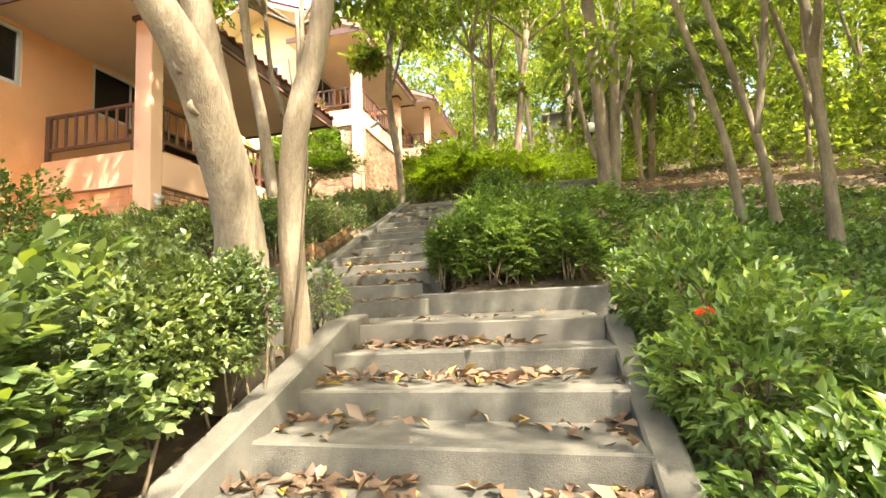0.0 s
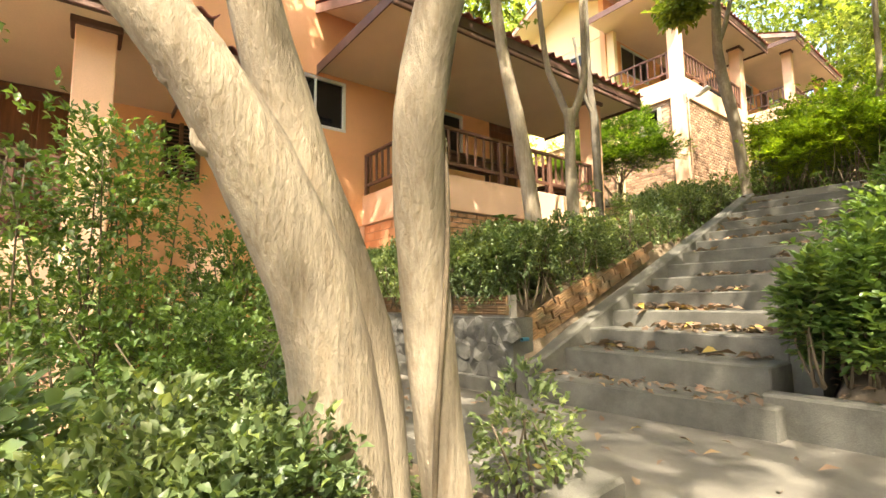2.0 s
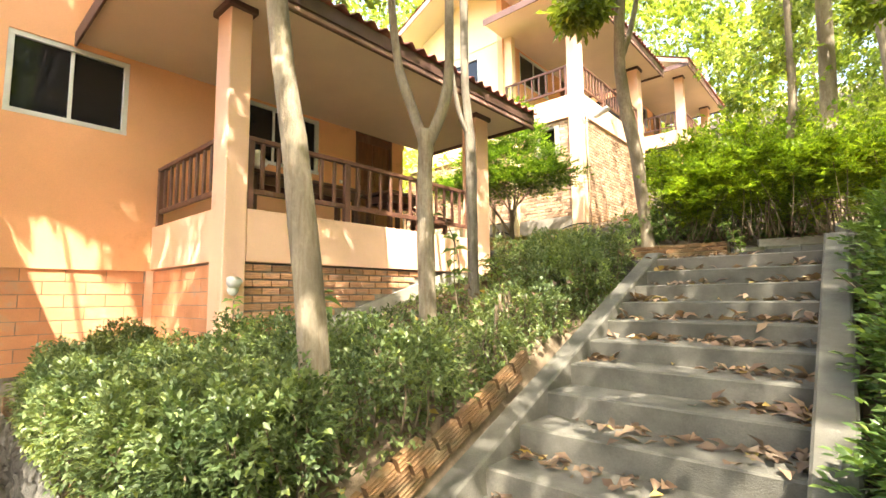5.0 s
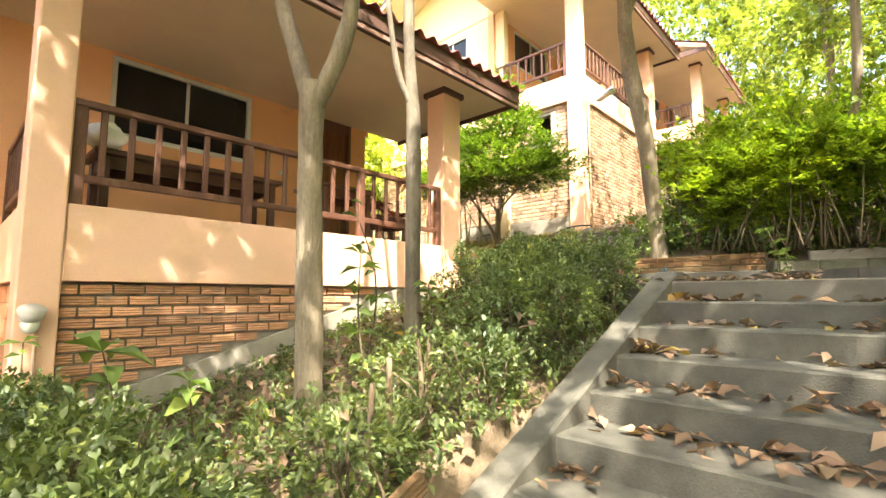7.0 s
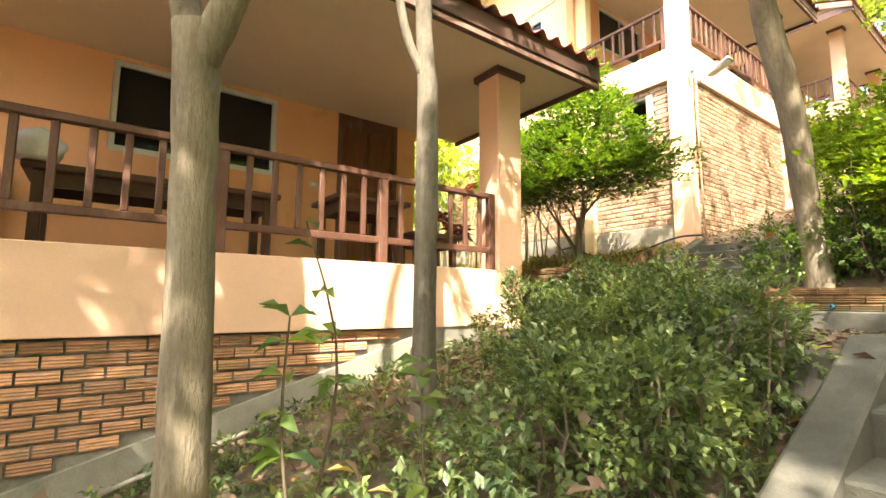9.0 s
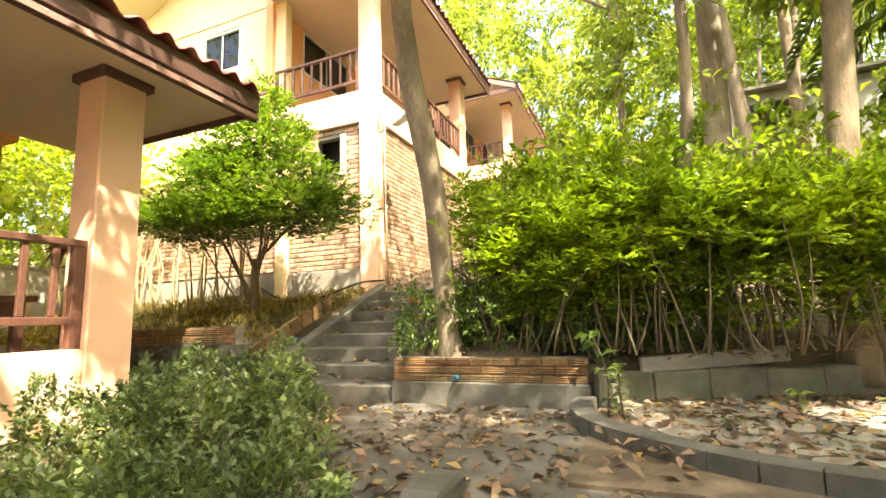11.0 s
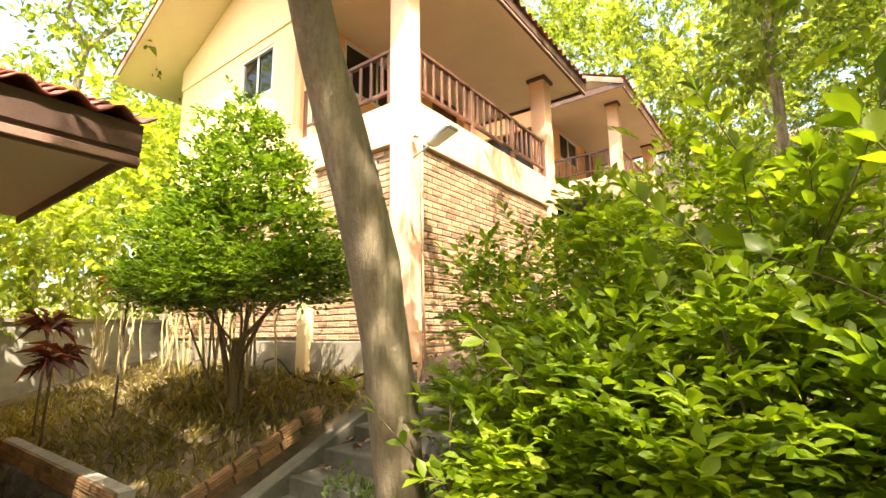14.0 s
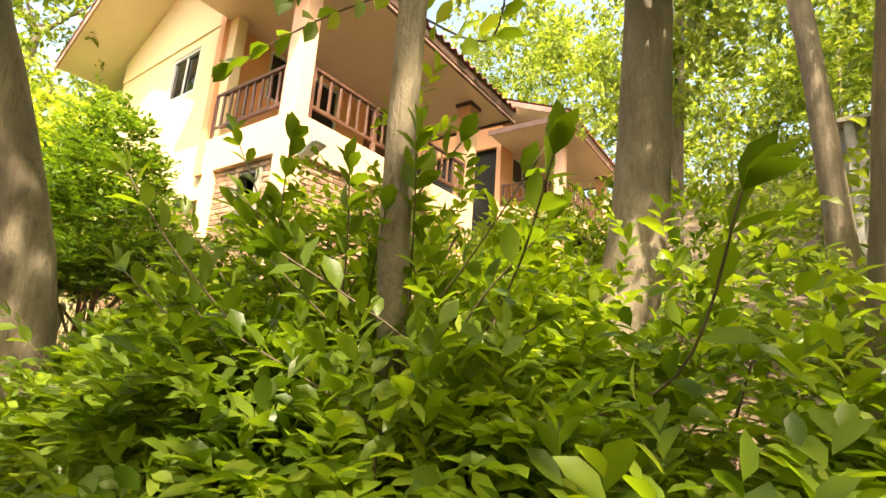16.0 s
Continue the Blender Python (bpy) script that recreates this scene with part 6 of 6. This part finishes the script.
# ---- special plants ----
def cane_clump(at, n, h, seed):
    r = np.random.default_rng(seed)
    t = thing("bamboo_clump", at, "clump of pale bamboo canes", "bamboo", "bamboo clumps")
    items = []
    for _ in range(n):
        f = np.array(at) + (r.normal(0, 0.35), r.normal(0, 0.25), -0.05)
        items.append((smooth_path((f, f + (r.normal(0, 0.1), r.normal(0, 0.1), h * 0.5), f + (r.normal(0, 0.5), r.normal(0, 0.5), h * r.uniform(0.8, 1.2))), 6), np.linspace(0.02, 0.008, 6)))
    for it in items:
        tubes("cane", [it], CANE, t, sides=6)


for j, (x, y) in enumerate(((-9.2, 14.9), (-10.4, 15.0), (-11.6, 15.0), (-12.8, 14.8), (-13.6, 14.4))):
    cane_clump((x, y, float(ground_z(x, y))), 9, 2.2, 40 + j)


def cordyline(at, h, seed):
    r = np.random.default_rng(seed)
    t = thing("cordyline", at, "red-leaved cordyline on a thin bare stem", "plant", "cordylines")
    tubes("stem", [(smooth_path((np.array(at) - (0, 0, 0.05), np.array(at) + (0.05, 0, h * 0.5), np.array(at) + (0.1, 0, h)), 6), np.linspace(0.02, 0.012, 6))], TWIG, t, sides=6)
    n = 34
    an = r.uniform(0, 6.28, n)
    aim = np.stack((np.cos(an), np.sin(an), r.uniform(-0.5, 0.9, n)), 1)
    leaves("foliage", np.array(at) + (0.1, 0, h) + r.normal(0, 0.05, (n, 3)), aim, r.uniform(0.25, 0.42, n), REDLEAF, t, width=0.22, droop=0.3)


cordyline((-10.4, 12.9, 4.05), 1.3, 1)
cordyline((-10.0, 13.6, 4.2), 1.8, 2)
cordyline((-9.7, 12.8, 4.05), 0.9, 3)


def palm(at, h, seed, fronds=14, length=2.4):
    r = np.random.default_rng(seed)
    t = thing("palm_tree", at, "palm with arching dark green fronds", "palm", "palms")
    a = np.array(at)
    tubes("trunk", [(smooth_path((a - (0, 0, 0.1), a + (0.1, 0, h * 0.5), a + (0.3, 0.1, h)), 10), np.linspace(0.13, 0.10, 10))], BARK_BROWN, t, sides=12, wobble=0.05)
    top = a + (0.3, 0.1, h)
    for k in range(fronds):
        an = 2 * math.pi * k / fronds + r.uniform(-0.2, 0.2)
        up = r.uniform(0.2, 1.0)
        d = np.array((math.cos(an), math.sin(an), 0))
        pts = smooth_path((top, top + d * length * 0.4 + (0, 0, up * 0.8), top + d * length * 0.8 + (0, 0, up * 0.4), top + d * length + (0, 0, -0.7)), 26)
        fr_ = tubes("frond", [(pts, np.linspace(0.02, 0.004, 26))], TWIG, t, sides=5)
        side = np.array((-d[1], d[0], 0))
        pos, aim, sz = [], [], []
        for i in range(3, 26):
            for sgn in (-1, 1):
                for e in (0, 0.5):
                    pos.append(pts[i] if not e else (pts[i] + pts[i - 1]) / 2)
                    aim.append(side * sgn + d * 0.7 + np.array((0, 0, -0.35)) + r.normal(0, 0.08, 3))
                    sz.append(0.55 * math.sin(math.pi * (i + 1) / 28) ** 0.6)
        leaves("leaflet", np.array(pos), np.array(aim), np.array(sz), PALM, fr_, width=0.075, droop=0.2)
    return t


palm((2.7, 16.3, 4.8), 3.9, 3, 15, 3.1)
palm((3.2, 16.8, 4.9), 3.0, 4)


def young_plant(at, h, leaf, n, seed, label, material=None):
    r = np.random.default_rng(seed)
    t = thing("young_plant", at, label, "plant", "young plants")
    a = np.array(at)
    path = smooth_path((a - (0, 0, 0.05), a + (r.normal(0, 0.04), r.normal(0, 0.04), h * 0.5), a + (r.normal(0, 0.1), r.normal(0, 0.1), h)), 8)
    tubes("stem", [(path, np.linspace(0.010, 0.004, 8))], TWIG, t, sides=5)
    k = r.integers(2, 8, n)
    an = r.uniform(0, 6.28, n)
    aim = np.stack((np.cos(an), np.sin(an), r.uniform(-0.3, 0.5, n)), 1)
    leaves("foliage", path[k], aim, r.uniform(0.7, 1.2, n) * leaf, material or BIGLEAF, t, width=0.45, droop=0.15)


for j, q in enumerate(((-5.2, 6.9, 2.32, 0.75, 0.22, 14), (-5.0, 7.25, 2.4, 0.5, 0.18, 12), (-4.6, 8.15, 2.75, 0.9, 0.15, 22), (-4.85, 8.3, 2.8, 1.3, 0.14, 20), (-4.4, 8.6, 2.85, 0.6, 0.13, 18), (-4.2, 9.2, 3.0, 0.45, 0.12, 16),
                       (-2.82, 12.15, 3.5, 0.55, 0.12, 26), (-2.7, 12.05, 3.5, 0.35, 0.10, 18), (-1.75, 12.35, 3.5, 0.16, 0.08, 18), (-1.2, 12.7, 3.5, 0.12, 0.07, 14), (-2.2, 11.8, 3.5, 0.1, 0.06, 10), (-0.6, 13.0, 3.6, 0.5, 0.10, 20),
                       (-6.1, 6.3, 2.2, 0.55, 0.16, 10), (-6.3, 6.55, 2.25, 0.8, 0.13, 14), (0.35, 1.35, 0.3, 0.45, 0.2, 9), (-4.6, 10.4, 3.3, 0.5, 0.12, 14))):
    young_plant(q[:3], q[3], q[4], q[5], 60 + j, "young broad-leaved plant with fresh green leaves")

for j, (x, y, z) in enumerate(((0.45, 2.75, 1.23), (0.5, 3.9, 1.72), (-0.5, 5.75, 1.95), (0.75, 1.75, 0.95), (-1.35, 9.6, 3.55), (-4.5, 12.62, 4.35))):
    t = thing("ixora_flower", (x, y, z), "small red ixora flower head", "flower", "flowers")
    r = np.random.default_rng(j)
    d = r.normal(0, 1, (40, 3))
    d[:, 2] = np.abs(d[:, 2]) + 0.2
    d /= np.linalg.norm(d, axis=1, keepdims=True)
    leaves("petal", np.array((x, y, z)) + d * 0.025, d, np.full(40, 0.03), FLOWER, t, width=0.6)
    tubes("stalk", [([(x, y, z - 0.18), (x, y, z - 0.08), (x, y, z + 0.01)], [0.004] * 3)], TWIG, t, sides=5)

# ---- bricks, blocks and paving stones ----
def front_low(u):
    """Upper edge of the sloping plinth, above the foot of the front brick face."""
    return 0.50 + u * 0.285


brick_face(house_middle, (FRONT_X - 0.085, 6.79, 2.0), (0, 1, 0), 4.2, 1.465, 0.205, 0.071, 0.017, BRICK, low=front_low, depth=0.03)
brick_face(house_middle, (WALL_X + 0.02, 6.60, 2.1), (1, 0, 0), 1.98, 1.36, 0.40, 0.145, 0.008, BLOCK, "block", grooves=0, depth=0.02)
brick_face(house_middle, (WALL_X - 0.05, 4.56, 2.13), (0, 1, 0), 1.96, 1.33, 0.42, 0.150, 0.008, BLOCK, "block", grooves=0, depth=0.03)
brick_face(house_middle, (WALL_X - 0.05, 3.55, 1.5), (0, 1, 0), 0.71, 0.5, 0.205, 0.073, 0.016, BRICK, depth=0.03)
brick_face(house_upper, (-8.48, 15.55, 5.1), (1, 0, 0), 1.62, 2.6, 0.205, 0.073, 0.016, BRICK_FAR, "bricks", joined=True, depth=0.03, skip=lambda u, z: 0.60 < u < 1.28 and 1.68 < z < 2.5)
brick_face(house_upper, (-6.62, 15.67, 4.6), (0, 1, 0), 4.2, 3.1, 0.205, 0.073, 0.016, BRICK_FAR, "bricks", joined=True, depth=0.03)
brick_face(house_upper, (-13.2, 15.6, 5.1), (1, 0, 0), 4.5, 2.2, 0.205, 0.073, 0.016, BRICK_FAR, "bricks", joined=True, depth=0.03)
brick_face(house_lower, (FRONT_X - 0.085, -2.2, 0.9), (0, 1, 0), 4.19, 1.13, 0.205, 0.073, 0.016, BRICK_FAR, "bricks", joined=True, depth=0.03)
brick_face(planter, (-4.66, 12.55, 3.66), (1, 0, 0), 1.69, 0.205, 0.20, 0.062, 0.006, BRICK_OLD, depth=0.035)

edging = thing("bed_edging", (-5.2, 5.12, 1.86), "row of grooved bricks edging the hedge bed", "edging", kind="structure")
part("backing", box(-8.6, -3.48, 5.14, 5.22, 1.8, 2.04), MORTAR, edging)
brick_face(edging, (-8.6, 5.14, 1.865), (1, 0, 0), 5.1, 0.18, 0.20, 0.082, 0.008, BRICK_OLD, depth=0.03)
edging_s = thing("stair_edging", (-3.5, 6.6, 1.9), "grooved bricks stacked along the stair kerb", "edging", kind="structure")
me = brick_mesh("brick", 0.20, 0.085, 0.05, BRICK_OLD, 3)
for row in range(3):
    for k in range(11):
        y = 5.25 + k * 0.21 + row * 0.1
        if row == 2 and k > 4:
            continue
        ob = new("brick", me)
        ob.matrix_basis = Matrix.Translation((-3.50, y, 1.53 + (y - 5.12) * 0.41 + row * 0.09)) @ Matrix.Rotation(math.pi / 2, 4, "Z") @ Matrix.Rotation(-0.39, 4, "Y")
        attach(ob, edging_s)
edging_u = thing("upper_edging", (-8, 12.4, 4.0), "row of grooved bricks edging the upper bed", "edging", kind="structure")
part("backing", box(-9.5, -6.5, 12.44, 12.54, 3.9, 4.19), MORTAR, edging_u)
brick_face(edging_u, (-9.5, 12.44, 4.02), (1, 0, 0), 3.0, 0.17, 0.20, 0.078, 0.006, BRICK_OLD, depth=0.03)
for k in range(7):
    y = 12.7 + k * 0.21
    for row in range(2):
        ob = new("brick", me)
        ob.matrix_basis = Matrix.Translation((-6.50, y, 3.78 + (y - 12.5) * 0.41 + row * 0.09)) @ Matrix.Rotation(math.pi / 2, 4, "Z") @ Matrix.Rotation(-0.39, 4, "Y")
        attach(ob, edging_u)

# grass paving: thick rings of concrete with tufts in the gaps
yard = thing("paved_yard", (0, 12, 3.5), "grey grass pavers half covered by dry leaves", "paving", kind="structure")


def paver_mesh():
    bm = bmesh.new()
    s, h = 0.10, 0.045
    quad = [(-s, -s * 0.55), (-s * 0.55, -s), (s * 0.55, -s), (s, -s * 0.55), (s, s * 0.55), (s * 0.55, s), (-s * 0.55, s), (-s, s * 0.55)]
    top = [bm.verts.new((a, b, 0)) for a, b in quad]
    low = [bm.verts.new((a * 1.03, b * 1.03, -h)) for a, b in quad]
    bm.faces.new(top)
    for k in range(8):
        j = (k + 1) % 8
        bm.faces.new((top[j], top[k], low[k], low[j]))
    bmesh.ops.recalc_face_normals(bm, faces=bm.faces[:])
    return mesh_from(bm, "paver", PAVER)


pv = paver_mesh()
pr = np.random.default_rng(9)
near_count, rest = 0, []
tufts = []
cands = []
for i in range(-40, 60):
    for j in range(-30, 40):
        x, y = -1.0 + (i + 0.0) * 0.205 * 0.93 - j * 0.205 * 0.36, 12.0 + i * 0.205 * 0.36 + j * 0.205 * 0.93
        if not (-2.75 < x < 4.5 and 10.9 < y < 13.9):
            continue
        if y > 12.58 + (x + 2.92) * 0.385 - 0.013 * (x + 2.92) ** 2 or (x < -1.4 and y < 12.35 - (x + 2.98) * 0.95 and x + y < 9.25) or (x > -1.7 and y < 10.95):
            continue
        cands.append((x, y))
        tufts.append((x + 0.102 * 0.57, y + 0.102 * 1.29, 3.50))
cands.sort(key=lambda q: (q[0] + 2) ** 2 + (q[1] - 12) ** 2)
for k, (x, y) in enumerate(cands[:300]):
    ob = new("paver", pv)
    ob.matrix_basis = Matrix.Translation((x, y, 3.535 + pr.uniform(-0.006, 0.006))) @ Matrix.Rotation(0.37, 4, "Z")
    attach(ob, yard)
bm = bmesh.new()
for x, y in cands[300:]:
    m = Matrix.Translation((x, y, 3.535 + pr.uniform(-0.006, 0.006))) @ Matrix.Rotation(0.37, 4, "Z")
    n0 = len(bm.verts)
    bm.from_mesh(pv)
    bm.verts.ensure_lookup_table()
    for v in bm.verts[n0:]:
        v.co = m @ v.co
tagged(part("pavers_rest", bm, PAVER, yard), kind="stuff")
tp = np.repeat(np.array(tufts), 9, 0) + pr.normal(0, 0.022, (len(tufts) * 9, 3)) * (1, 1, 0)
tagged(leaves("paving_grass", tp, pr.normal(0, 0.5, tp.shape) + (0, 0, 0.5), np.full(len(tp), 0.05), MOSS, width=0.25), "yellow-green grass in the paving gaps", "grass", kind="stuff")
